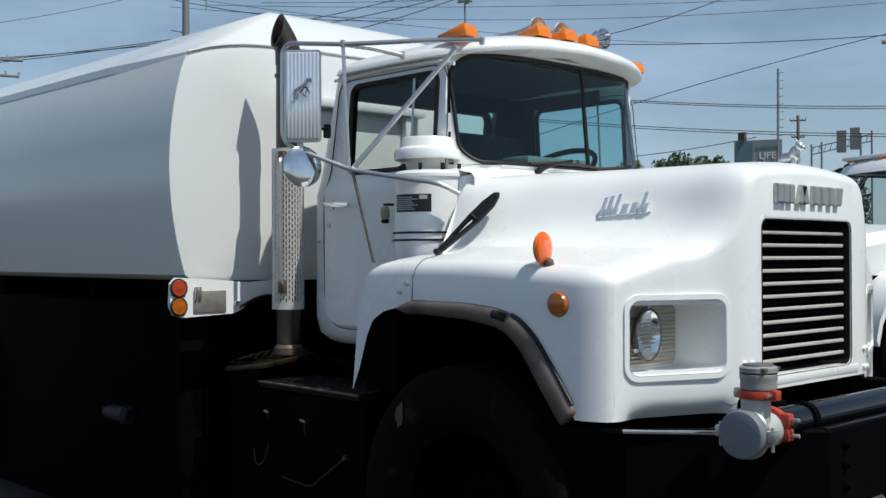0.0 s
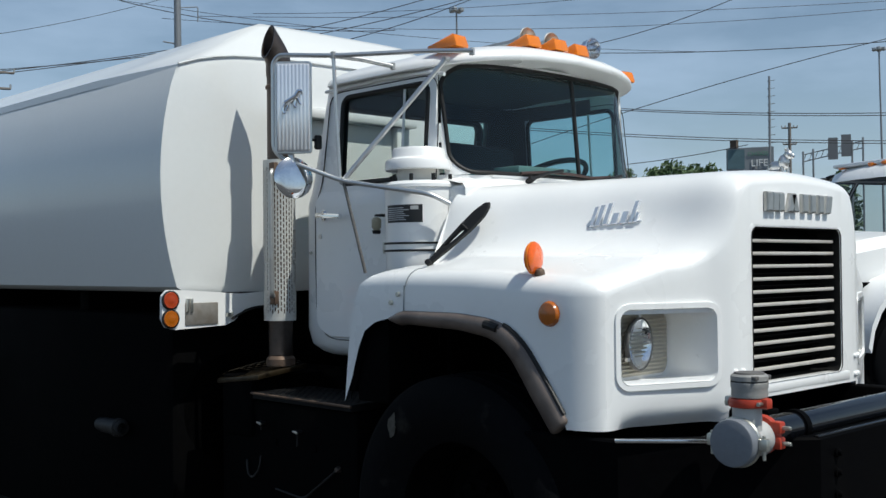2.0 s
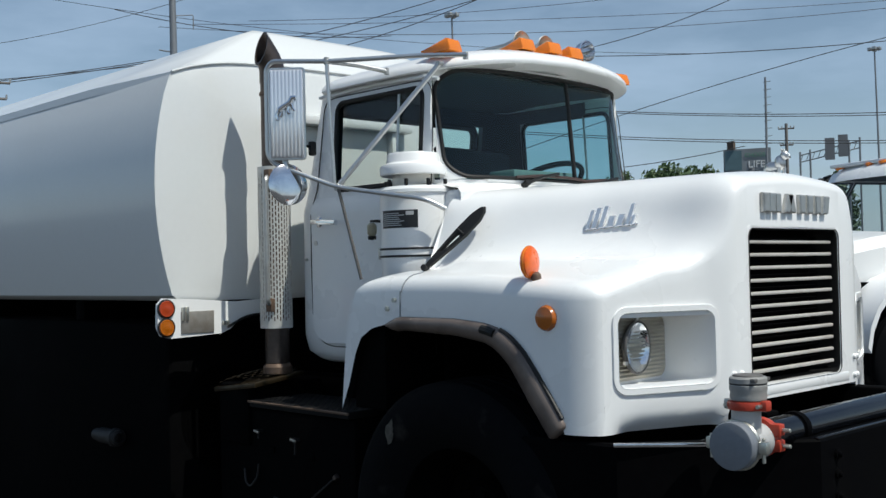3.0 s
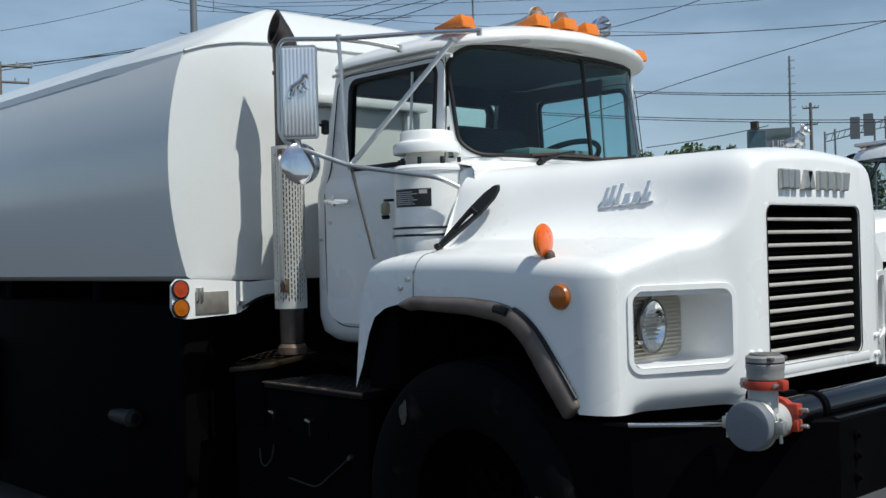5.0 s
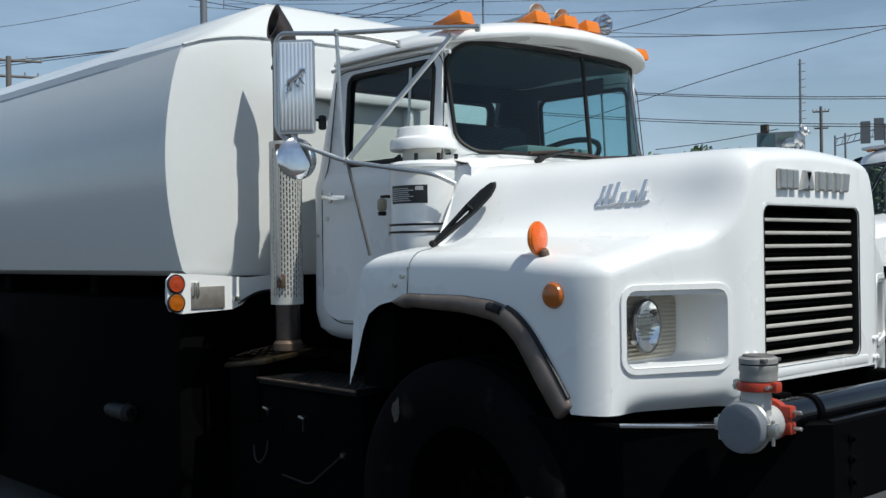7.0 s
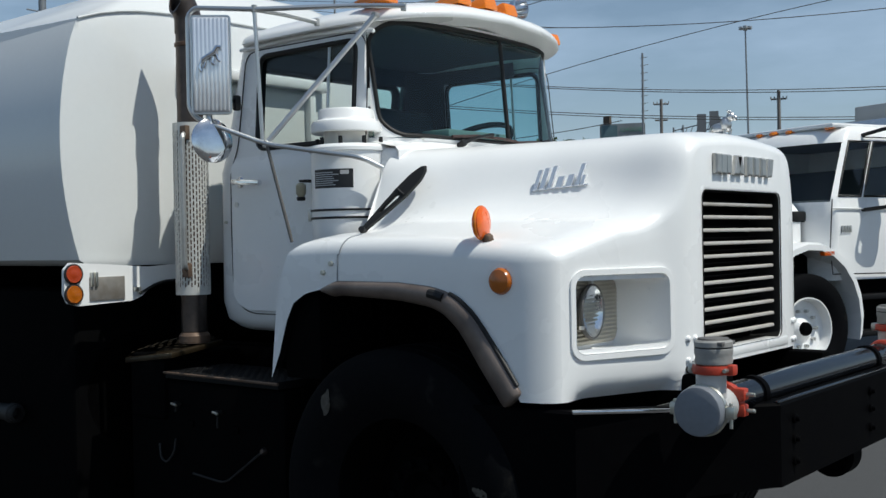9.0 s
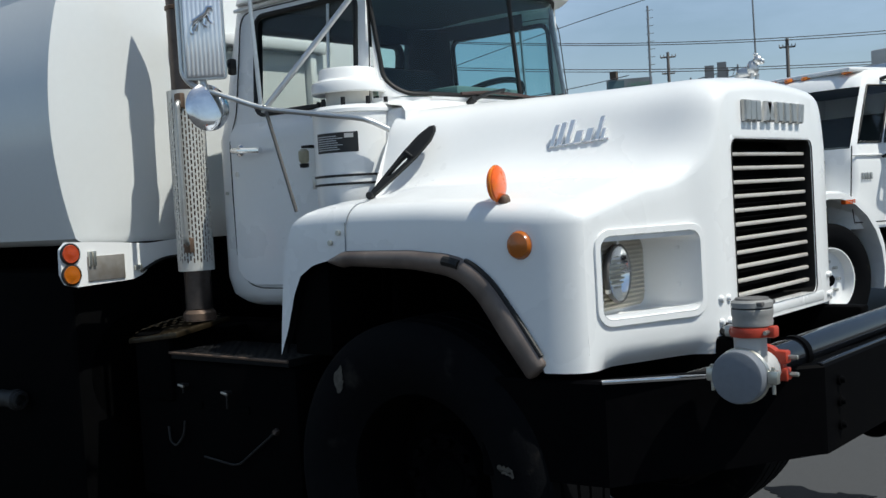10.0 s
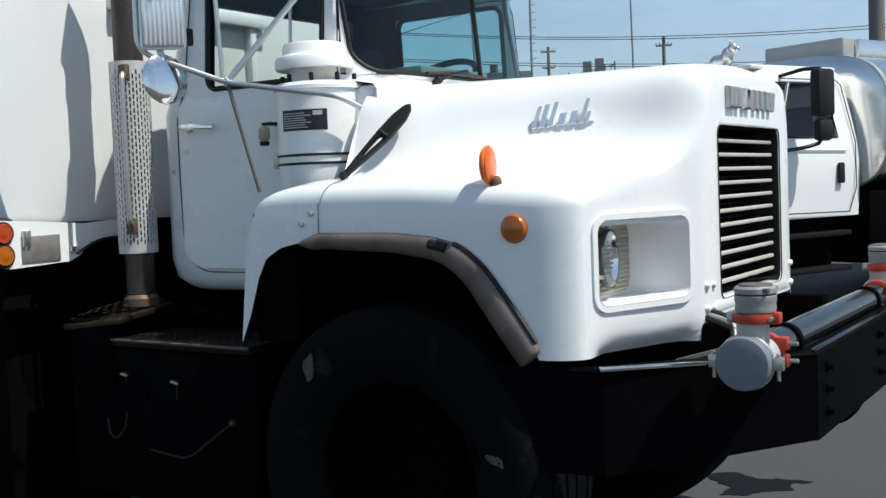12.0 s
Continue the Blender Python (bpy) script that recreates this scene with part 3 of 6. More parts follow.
# headlight recess, bezel, lamp
def face_pose(w, z, side):
    """A pose on the front skin: x across, y up, z out of the skin."""
    a, b = nose_x(HEADLIGHT[1]), nose_x(HEADLIGHT[0])
    d = Vector((a - b, side * (HEADLIGHT[1] - HEADLIGHT[0]), 0)).normalized()
    o = Vector((nose_x(w) + 0.002, side * w, z))
    m = basis(o, d, (0, 0, 1))
    return m if m.to_3x3().col[2].x > 0 else basis(o, -d, (0, 0, 1))


PANEL_X = -0.235                              # the upright back of the recess


for side in (-1, 1):
    wm, zm = (HEADLIGHT[0] + HEADLIGHT[1]) / 2, (HEADLIGHT[2] + HEADLIGHT[3]) / 2
    m = face_pose(wm, zm, side)
    W, H = 0.408, 0.280
    part("headlight_bezel", ring_frame(round_rect(W, H, 0.052), round_rect(W - 0.040, H - 0.042, 0.034), 0.010, m @ pose(0, 0, -0.003)), WHITE, hood, "white raised frame round the headlight recess")
    rim = [m @ Vector((x, y, 0.008)) for x, y in round_rect(W - 0.038, H - 0.040, 0.034)]
    mid_p = m @ Vector((0, 0, 0))
    rows = [rim]
    for u, k in ((0.35, 0.995), (0.8, 0.985), (0.93, 0.97), (1.0, 0.93)):
        rows.append([Vector((p.x + (PANEL_X - p.x) * u, mid_p.y + (p.y - mid_p.y) * k, mid_p.z + (p.z - mid_p.z) * k)) for p in rim])
    bucket = part("headlight_bucket", loops(rows, None, True, (False, True)), WHITE, hood, "white recessed headlight housing", 50)
    lw = 0.716
    base = basis((PANEL_X + 0.003, side * (wm - 0.004), zm), (0, 1, 0), (0, 0, 1))
    part("ribbed_panel", plate(round_rect(0.300, 0.205, 0.035), 0.006, base), RIBCREAM, bucket, "cream ribbed panel behind the lamp")
    for k in range(15):
        y = -0.092 + 0.184 * k / 14
        half = 0.146 if abs(y) < 0.07 else 0.13
        part("rib", tube([base @ Vector((-half, y, 0.007)), base @ Vector((half, y, 0.007))], 0.0042, 6), RIBCREAM, bucket)
    c = Vector((PANEL_X + 0.022, side * lw, zm + 0.004))
    ahead = Vector((1, -side * 0.15, 0)).normalized()
    tip = c + ahead
    # Dark reflections of the chrome ring are put into its colour.
    part("lamp_ring", spin([(0.070, -0.012), (0.080, -0.004), (0.087, 0.004), (0.089, 0.011), (0.086, 0.016), (0.081, 0.014), (0.080, 0.004)], c, tip, 40), DARKCAP, bucket)
    part("reflector", spin([(0, -0.016), (0.03, -0.012), (0.06, -0.004), (0.074, 0.004), (0.082, 0.014)], c, tip, 40), REFLECTOR, bucket)
    part("lamp_lens", spin([(0.083, 0.014), (0.074, 0.023), (0.05, 0.031), (0.02, 0.035), (0, 0.036)], c, tip, 40), CLEAR, bucket, "round clear headlight lens")
    cross = Vector((0, 0, 1)).cross(ahead)
    for k in range(3):
        a = radians(90 + 120 * k)
        q = c + ahead * 0.008 + 0.092 * (math.cos(a) * cross + math.sin(a) * Vector((0, 0, 1)))
        part("lamp_tab", box(q.x - 0.008, q.x + 0.006, q.y - 0.006, q.y + 0.006, q.z - 0.006, q.z + 0.006, 0.002), STEEL, bucket)
    for z in (1.145, 1.255):
        q = Vector((nose_x(HEADLIGHT[0]) - 0.07, side * (HEADLIGHT[0] - 0.004), z))
        part("aiming_screw", spin([(0.007, 0), (0.007, 0.006), (0, 0.008)], q, q + Vector((0, side, 0)), 10), WHITE, bucket)
    # turn lamp on the fender and round side marker
    q = Vector((-0.480, side * 0.912, 1.407))
    part("turn_lamp_foot", spin([(0.018, -0.02), (0.018, 0.004), (0.013, 0.012), (0, 0.014)], q + Vector((0.018, 0, 0.024)), q + Vector((0.018, side * 0.3, 1)), 20), RUST, hood)
    lc = q + Vector((0, side * 0.008, 0.072))
    lamp = part("turn_lamp", spin([(0.0, -0.019), (0.025, -0.018), (0.046, -0.013), (0.052, -0.008), (0.053, 0), (0.052, 0.008), (0.046, 0.013), (0.025, 0.018), (0.0, 0.019)], lc, lc + Vector((1, side * -0.24, 0)), 28), ORANGE, hood, "round orange turn lamp on a short foot")
    part("lamp_band", spin([(0.0535, -0.004), (0.0555, -0.003), (0.0555, 0.003), (0.0535, 0.004)], lc, lc + Vector((1, side * -0.24, 0)), 28), AMBER, lamp)
    s0 = Vector((-0.378, side * 0.957, 1.297))
    part("side_marker", spin([(0.042, 0), (0.042, 0.008), (0.036, 0.018), (0.03, 0.019), (0.015, 0.024), (0, 0.025)], s0, s0 + Vector((0, side, 0)), 28), DARKAMBER, hood, "round dark amber side marker lamp")

# grille opening: lining, slats and dark core
gm = basis((-0.0015, GRILLE_Y, (GRILLE[1] + GRILLE[2]) / 2), (0, 1, 0), (0, 0, 1))
gw, gh = 2 * GRILLE[0], GRILLE[2] - GRILLE[1]
grille = part("grille", ring_frame(round_rect(gw + 0.012, gh + 0.012, 0.02), round_rect(gw - 0.012, gh - 0.012, 0.035), 0.003, gm @ pose(0, 0, -0.003)), WHITE, hood, "black-backed grille with white horizontal slats")
rows = [[gm @ Vector((x, y, d)) for x, y in round_rect(gw - 0.010, gh - 0.010, 0.034)] for d in (0.004, -0.13)]
part("grille_lining", loops(rows, None, True), SEAL, grille)
part("radiator_core", box(-0.135, -0.125, -0.37, 0.33, 1.03, 1.60), CHASSIS, grille)
NSLAT = 11
for k in range(NSLAT):
    z = 1.086 + 0.0446 * k
    part("slat", box(-0.04, -0.022, -0.352, 0.285, z - 0.0062, z + 0.0062, 0.004), SLAT, grille)
    part("rear_slat", box(-0.10, -0.085, -0.29, 0.29, z + 0.012, z + 0.020, 0.002, 1), BLACK, grille)
# lower shroud strip and bolts
for side in (-1, 1):
    for dx in (0, 0.036):
        for dz in (0, 0.07):
            w = 0.408 + dx
            p = Vector((skin_x(w) - 0.004, side * w, 1.022 + dz))
            part("bolt", spin([(0, 0.014), (0.007, 0.013), (0.011, 0.008), (0.012, 0)], p, p + Vector((1, 0, 0)), 10), WHITE, hood)


def text_mesh(body, size, depth, m, shear=0.0, bevel=0.002):
    cu = bpy.data.curves.new(body, "FONT")
    cu.body, cu.size, cu.extrude, cu.shear, cu.bevel_depth = body, size, depth, shear, bevel
    cu.align_x = "CENTER"
    ob = bpy.data.objects.new(body, cu)
    scene.collection.objects.link(ob)
    bpy.context.view_layer.update()
    me = bpy.data.meshes.new_from_object(ob.evaluated_get(bpy.context.evaluated_depsgraph_get()))
    bpy.data.objects.remove(ob)
    bpy.data.curves.remove(cu)
    bm = bmesh.new()
    bm.from_mesh(me)
    bpy.data.meshes.remove(me)
    for v in bm.verts:
        v.co = m @ v.co
    return bm


# the maker's marks as plain bright shapes
front_marks = []
for x, slant in ((-0.225, 0.0), (-0.190, 0.006), (-0.150, 0.0), (-0.095, 0.026), (-0.052, -0.018), (0.012, 0.0), (0.065, 0.0), (0.122, 0.0), (0.172, 0.014)):
    front_marks.append([(x - 0.017, -0.036), (x + 0.017, -0.036), (x + 0.017 + slant, 0.036), (x - 0.017 + slant, 0.036)])
m = basis((nose_x(0.1) - 0.004, -0.010, 1.667), (0, 1, 0), (0, 0, 1)) @ Matrix.Diagonal((1.07, 0.94, 1, 1))
for outline in front_marks:
    # Darker metal than chrome: the blocks' dark reflections are put into the colour.
    part("front_emblem", plate(outline, 0.022, m, 0.006), GALV, hood, "plain chrome block above the grille", 20)

for side in (-1, 1):
    a, b = Vector((-0.540, side * 0.553, 1.590)), Vector((-0.338, side * 0.508, 1.603))
    m = basis(a, b - a, (0, -side * 0.2, 1))
    if m.to_3x3().col[2].y * side < 0:
        m = m @ Matrix.Diagonal((1, 1, -1, 1))
    L = (b - a).length
    base_bar = part("side_emblem", plate([(0.0, -0.001), (L, 0.002), (L, 0.005), (0.0, 0.003)], 0.008, m @ pose(0, 0, -0.004), 0.001), RIBBED, hood, "slanted chrome trim strokes on the hood side")
    for x, tall, wide in ((0.016, 0.070, 0.014), (0.040, 0.074, 0.017), (0.068, 0.078, 0.015), (0.102, 0.040, 0.024), (0.138, 0.042, 0.022), (0.170, 0.076, 0.014), (0.186, 0.036, 0.012)):
        s = tall * 0.35
        part("stroke", plate([(x - wide / 2, 0.0), (x + wide / 2, 0.0), (x + wide / 2 + s, tall), (x - wide / 2 + s, tall)], 0.013, m @ pose(0, 0, -0.003), 0.002), RIBBED, base_bar)


def ornament():
    """A small walking animal figure as one plain shape."""
    bm = bmesh.new()
    x, z = -0.10, 1.769
    def ball(c, r, s=(1, 1, 1)):
        made = bmesh.ops.create_icosphere(bm, subdivisions=2, radius=r)["verts"]
        for v in made:
            v.co = Vector((v.co.x * s[0], v.co.y * s[1], v.co.z * s[2])) + Vector(c)
    ball((x - 0.03, 0.055, z + 0.042), 0.024, (1.7, 0.9, 0.9))
    ball((x + 0.008, 0.055, z + 0.056), 0.026, (1, 1, 1.1))
    ball((x + 0.032, 0.055, z + 0.082), 0.019, (1.1, 0.95, 0.9))
    ball((x + 0.052, 0.055, z + 0.076), 0.010)
    for lx, ly in ((-0.06, 0.043), (-0.052, 0.067), (0.012, 0.04), (0.022, 0.07)):
        tube([(x + lx, ly, z + 0.04), (x + lx - 0.004, ly, z + 0.02), (x + lx + 0.004, ly, z + 0.0)], 0.008, 8, bm)
    for ey in (0.045, 0.065):
        ball((x + 0.024, ey, z + 0.1), 0.006)
    spin([(0.0, 0), (0.05, 0), (0.045, 0.008), (0, 0.01)], (x - 0.02, 0.055, z - 0.012), (x - 0.02, 0.055, 1), 20, bm)
    return bm


oc = Matrix.Translation((-0.12, 0.055, 1.777))
part("hood_ornament", shift(ornament(), oc @ Matrix.Diagonal((0.80, 0.85, 1.04, 1)) @ oc.inverted()), STEEL, hood, "chrome animal figure on the hood top")


# slotted black air outlet on the hood's side
def hood_vent(side):
    """A tapered flat strap with a slot right through it."""
    a, b = Vector((-1.072, side * 0.842, 1.460)), Vector((-0.918, side * 0.668, 1.690))
    x = (b - a).normalized()
    m = basis(a, x, Vector((0.4, side * 0.82, 0.4)).cross(x))
    L = (b - a).length
    outer = [(-0.006, -0.006), (0.05, -0.013), (L * 0.34, -0.021), (L * 0.62, -0.030), (L * 0.86, -0.027), (L * 0.97, -0.015), (L * 1.01, -0.002),
             (L * 0.97, 0.011), (L * 0.84, 0.019), (L * 0.60, 0.020), (L * 0.34, 0.015), (0.05, 0.011), (-0.006, 0.008)]
    s, e = L * 0.30, L * 0.57
    inner = [(s, -0.002), (s + 0.01, -0.005), (s + 0.03, -0.007), (e - 0.02, -0.011), (e - 0.01, -0.011), (e - 0.004, -0.009), (e, -0.004),
             (e - 0.003, 0.0), (e - 0.01, 0.002), (e - 0.02, 0.003), (s + 0.03, 0.003), (s + 0.01, 0.002), (s, 0.001)]
    return ring_frame(outer, inner, 0.016, m), m, L


for side in (-1,):
    bm, m, L = hood_vent(side)
    vent = part("hood_vent", bm, SEAL, hood, "black slotted rubber hood latch strap")
    part("strap_clip", tube([m @ Vector((L * 0.60, -0.022, 0.019)), m @ Vector((L * 0.60, 0.014, 0.019))], 0.005, 8), SEAL, vent)
    part("strap_pin", rod(m @ Vector((0.004, -0.002, -0.012)), m @ Vector((0.004, -0.002, 0.03)), 0.012, 12), SEAL, vent)

# ---------------------------------------------------------------- cab
CABW = 0.66
CAB_Z = [1.060, 1.075, 1.11, 1.18, 1.28, 1.42, 1.58, 1.735, 1.785, 1.822, 1.85, 1.96, 2.09, 2.205, 2.262, 2.284, 2.302]
WIN = (1.822, 2.205)                 # side window's sill and head
SCREEN = (1.822, 2.284)              # windscreen
REARW = (1.58, 2.205)


def cab_half(z):
    """Half width of the cab at a height: widest at the belt, leaning in above it, curling under at the sill."""
    return pick(z, [(1.06, CABW - 0.07), (1.075, CABW - 0.035), (1.11, CABW - 0.008), (1.18, CABW), (1.735, CABW), (1.785, CABW - 0.012), (1.822, CABW - 0.018), (2.28, CABW - 0.05)])


def cab_front(z):
    return pick(z, [(1.06, -1.17), (1.785, -1.115), (1.822, -1.11), (2.245, -1.145), (2.28, -1.15)])


def cab_rear(z):
    return pick(z, [(1.06, -2.07), (1.11, -2.135), (1.18, -2.155), (1.75, -2.15), (2.28, -2.05)])


def bow(u):
    """How far the windscreen falls back towards its ends."""
    return 0.02 * u * u + 0.155 * u ** 8


SIDE_X = [-1.255, -1.303, -1.418, -1.56, -1.70, -1.85, -1.92]


def cab_ring(z):
    """Half of the cab's plan at a height, from the middle of the front round to the middle of the back."""
    w, f, r = cab_half(z), cab_front(z), cab_rear(z)
    out = []
    for u in (0, 0.15, 0.3, 0.45, 0.6, 0.72, 0.84, 0.90):
        out.append((f - bow(u), w * u))
    out.append((f - 0.104, w * 0.945))
    out.append((f - 0.118, w * 0.985))
    for x in SIDE_X:
        out.append((x, w))
    for k in range(1, 6):
        a = radians(90 * k / 6)
        out.append((r + 0.13 * (1 - math.sin(a)), w - 0.13 * (1 - math.cos(a))))
    for y in (0.50, 0.40, 0.20, 0.0):
        out.append((r, y))
    return out


def cab_mesh(shrink=0.0):
    bm = bmesh.new()
    rings = []
    for z in CAB_Z:
        half = cab_ring(z)
        if shrink:
            half = [(x + (shrink if i > 12 else -shrink * 1.5) * (0 if 10 < i < 17 else 1), y * (1 - shrink / 0.65)) for i, (x, y) in enumerate(half)]
        ring = [(x, -y, z) for x, y in half] + [(x, y, z) for x, y in half[-2:0:-1]]
        rings.append([bm.verts.new(p) for p in ring])
    n = len(rings[0])
    for i, (p, q) in enumerate(zip(rings, rings[1:])):
        zm = (CAB_Z[i] + CAB_Z[i + 1]) / 2
        for k in range(n):
            k2 = (k + 1) % n
            c = (p[k].co + p[k2].co) / 2
            h = k if k < len(cab_ring(z)) - 1 else n - 1 - k
            if SCREEN[0] < zm < SCREEN[1] and h < (12 if shrink else 9):
                continue
            if WIN[0] < zm < WIN[1] and -1.85 < c.x < -1.303 and abs(c.y) > 0.55:
                continue
            if REARW[0] < zm < REARW[1] and c.x < -1.98 and -0.50 < c.y < 0.50:
                continue
            bm.faces.new((p[k], p[k2], q[k2], q[k]))
    bm.faces.new(rings[0][::-1])
    return bm


cab = part("cab", cab_mesh(), WHITE, truck, "white steel day cab with curved windscreen", 40)
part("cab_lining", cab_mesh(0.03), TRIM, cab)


def side_point(x, z, side, off=0.0):
    return Vector((x, side * (cab_half(z) + off), z))


# roof with its overhang
def roof_mesh():
    bm = bmesh.new()
    rows = []
    for u, z in ((0.975, 2.298), (1.0, 2.296), (1.012, 2.303), (1.008, 2.318), (0.985, 2.334), (0.93, 2.350), (0.82, 2.368), (0.66, 2.382), (0.45, 2.390), (0.2, 2.393)):
        row = []
        for k in range(64):
            a = 2 * math.pi * k / 64
            c, s = math.cos(a), math.sin(a)
            ex = 0.55 if c > 0 else 0.32
            x = abs(c) ** ex * (1 if c > 0 else -1)
            y = abs(s) ** 0.42 * (1 if s > 0 else -1)
            rx = 0.475 if c > 0 else 0.465
            bow = 0.10 * (1 - (y * u) ** 2) if c > 0 else 0.0
            row.append((-1.585 + (rx * x + bow * x) * u, 0.655 * y * u, z + 0.014 - 0.052 * (y * u) ** 2))
        rows.append(row)
    return loops(rows, bm, True, (True, True))


roof = part("roof", roof_mesh(), WHITE, cab, "white domed cab roof with a visor lip", 60)
part("drip_rail", tube([side_point(-1.20, 2.225, -1, 0.012), side_point(-1.28, 2.246, -1, 0.014), side_point(-1.6, 2.256, -1, 0.014), side_point(-1.97, 2.246, -1, 0.012)], 0.008, 8), WHITE, cab)


# windscreen with rubber seal and centre bar
def screen_rows(z0, z1, k0, off):
    rows = []
    for i in range(9):
        z = z0 + (z1 - z0) * i / 8
        w, f = cab_half(z), cab_front(z)
        row = []
        for j in range(-16, 17):
            u = k0 * j / 16
            row.append((f - bow(u) + off, w * u, z))
        rows.append(row)
    return rows


rows = screen_rows(SCREEN[0] - 0.004, SCREEN[1] + 0.006, 0.945, -0.004)
windscreen = part("windscreen", loops(rows, None, False), GLASS, cab, "tinted curved windscreen in a black rubber seal")
windscreen.visible_shadow = False


def on_screen(y, z, off):
    """A point on the windscreen's outside."""
    return Vector((cab_front(z) - bow(y / cab_half(z)) + off, y, z))


SZ = (SCREEN[0] + SCREEN[1]) / 2
inner = round_rect(2 * 0.588, SCREEN[1] - SCREEN[0] - 0.022, 0.085, 8)


def split(pts, n=5):
    """The same closed outline with its long runs cut finer."""
    out = []
    for a, b in zip(pts, pts[1:] + pts[:1]):
        far = math.hypot(b[0] - a[0], b[1] - a[1])
        m = 14 if far > 0.2 else 1
        out += [(a[0] + (b[0] - a[0]) * k / m, a[1] + (b[1] - a[1]) * k / m) for k in range(m)]
    return out


surround = [(y, z + (0.012 * (1 - (y / 0.5) ** 2) if z > 0.1 else 0.0)) for y, z in split(inner)]      # the top edge is arched
edge = [(math.copysign(0.955 * cab_half(SZ + z), y) if abs(y) > 0.50 else y, math.copysign(0.236, z) if abs(z) > 0.13 else z) for y, z in surround]
rows = []
for k in range(7):
    rows.append([on_screen(ya + (yb - ya) * k / 6, SZ + za + (zb - za) * k / 6, 0.003) for (ya, za), (yb, zb) in zip(edge, surround)])
part("screen_surround", loops(rows, None, True), WHITE, cab)
part("screen_seal", tube([on_screen(y, SZ + z, 0.0) for y, z in surround], 0.009, 8, None, True), SEAL, windscreen)
mid = [(p[0] - 0.006, p[1] + 0.012, p[2]) for p in (screen_rows(SCREEN[0], SCREEN[1], 0.9, 0)[i][19] for i in range(9))]
part("centre_bar", tube(mid, 0.010, 8), SEAL, windscreen)
for y0 in (-0.24, 0.20):
    p = [on_screen(y0, 1.812, 0.03), on_screen(y0 + 0.10, 1.842, 0.028), on_screen(y0 + 0.22, 1.862, 0.018)]
    w = part("wiper", tube(p, 0.0075, 6), SEAL, windscreen, "black wiper arm with a brownish blade")
    part("wiper_pivot", rod(p[0] - Vector((0.02, 0, 0.01)), p[0] + Vector((0.012, 0, 0.006)), 0.014, 10), SEAL, w)
    part("wiper_blade", tube([on_screen(y0 - 0.04, 1.838, 0.010), on_screen(y0 + 0.12, 1.850, 0.012), on_screen(y0 + 0.30, 1.848, 0.012), on_screen(y0 + 0.40, 1.842, 0.010)], 0.007, 6), WIPER, w)

# doors, side windows
for side in (-1, 1):
    def door_outline():
        pts = []
        for x, z in ((-1.215, 1.135), (-1.88, 1.135), (-1.94, 1.15), (-1.985, 1.195), (-2.005, 1.27), (-2.01, 1.5), (-2.008, 1.73), (-1.98, 1.83), (-1.965, 2.0), (-1.95, 2.19), (-1.93, 2.225), (-1.88, 2.236), (-1.33, 2.236), (-1.27, 2.225), (-1.245, 2.18), (-1.235, 2.0), (-1.225, 1.74)):
            pts.append(side_point(x, z, side, 0.001))
        return pts
    door = part("door", tube(bend(door_outline() + door_outline()[:1], 0.03, 3)[:-1], 0.0024, 6, None, True), SEAL, cab, "white passenger door with chrome pull handle")
    # belt line step and skin
    rows = []
    for z, off in ((1.145, 0.004), (1.15, 0.007), (1.715, 0.007), (1.74, 0.010), (1.768, 0.004), (1.79, 0.002)):
        row = []
        for x in (-1.225, -1.38, -1.58, -1.78, -1.91, -1.965, -1.998):
            lift = max(0.0, 0.06 * ((abs(x) - 1.91) / 0.088) ** 2) if abs(x) > 1.91 and z < 1.2 else 0
            row.append(side_point(x, z + lift, side, off))
        rows.append(row)
    part("door_skin", loops(rows, None, False), WHITE, door)
    rows = [[side_point(x, z, side, -0.012) for x in (-1.29, -1.42, -1.58, -1.73, -1.865)] for z in (1.835, 1.95, 2.08, 2.215)]
    pane = part("side_window", loops(rows, None, False), SIDEGLASS, door, "tinted side window with vent pane")
    pane.visible_shadow = False
    zc, h = (WIN[0] + WIN[1]) / 2, WIN[1] - WIN[0]
    ring = []
    for x, z in round_rect(0.555, h + 0.004, 0.045):
        ring.append(side_point(-1.58 + x, zc + z, side, 0.0))
    part("window_seal", tube(ring, 0.011, 8, None, True), SEAL, door)
    part("vent_bar", tube([side_point(-1.452, WIN[0], side, -0.004), side_point(-1.452, WIN[1], side, -0.004)], 0.006, 8), STEEL, door)
    # handle and lock
    h0 = side_point(-1.94, 1.685, side, 0.008)
    handle = part("door_handle", tube(bend([h0, h0 + Vector((0, side * 0.045, 0)), h0 + Vector((0.05, side * 0.05, -0.002)), h0 + Vector((0.17, side * 0.042, -0.010))], 0.02), 0.012, 10), CHROME, door, "chrome pull handle")
    part("handle_rose", spin([(0.022, 0), (0.024, 0.006), (0.016, 0.012), (0, 0.013)], h0 - Vector((0, side * 0.006, 0)), h0 + Vector((0, side, 0)), 20), CHROME, handle)
    k0 = side_point(-1.965, 1.592, side, 0.006)
    part("lock", spin([(0.011, 0), (0.011, 0.005), (0, 0.006)], k0, k0 + Vector((0, side, 0)), 14), STEEL, door)
    for x, z in ((-2.04, 1.52), (-1.21, 1.42)):
        p = side_point(x, z, side, 0.0)
        part("stud", rod(p, p + Vector((0, side * 0.01, 0)), 0.007, 8), ZINC, cab)

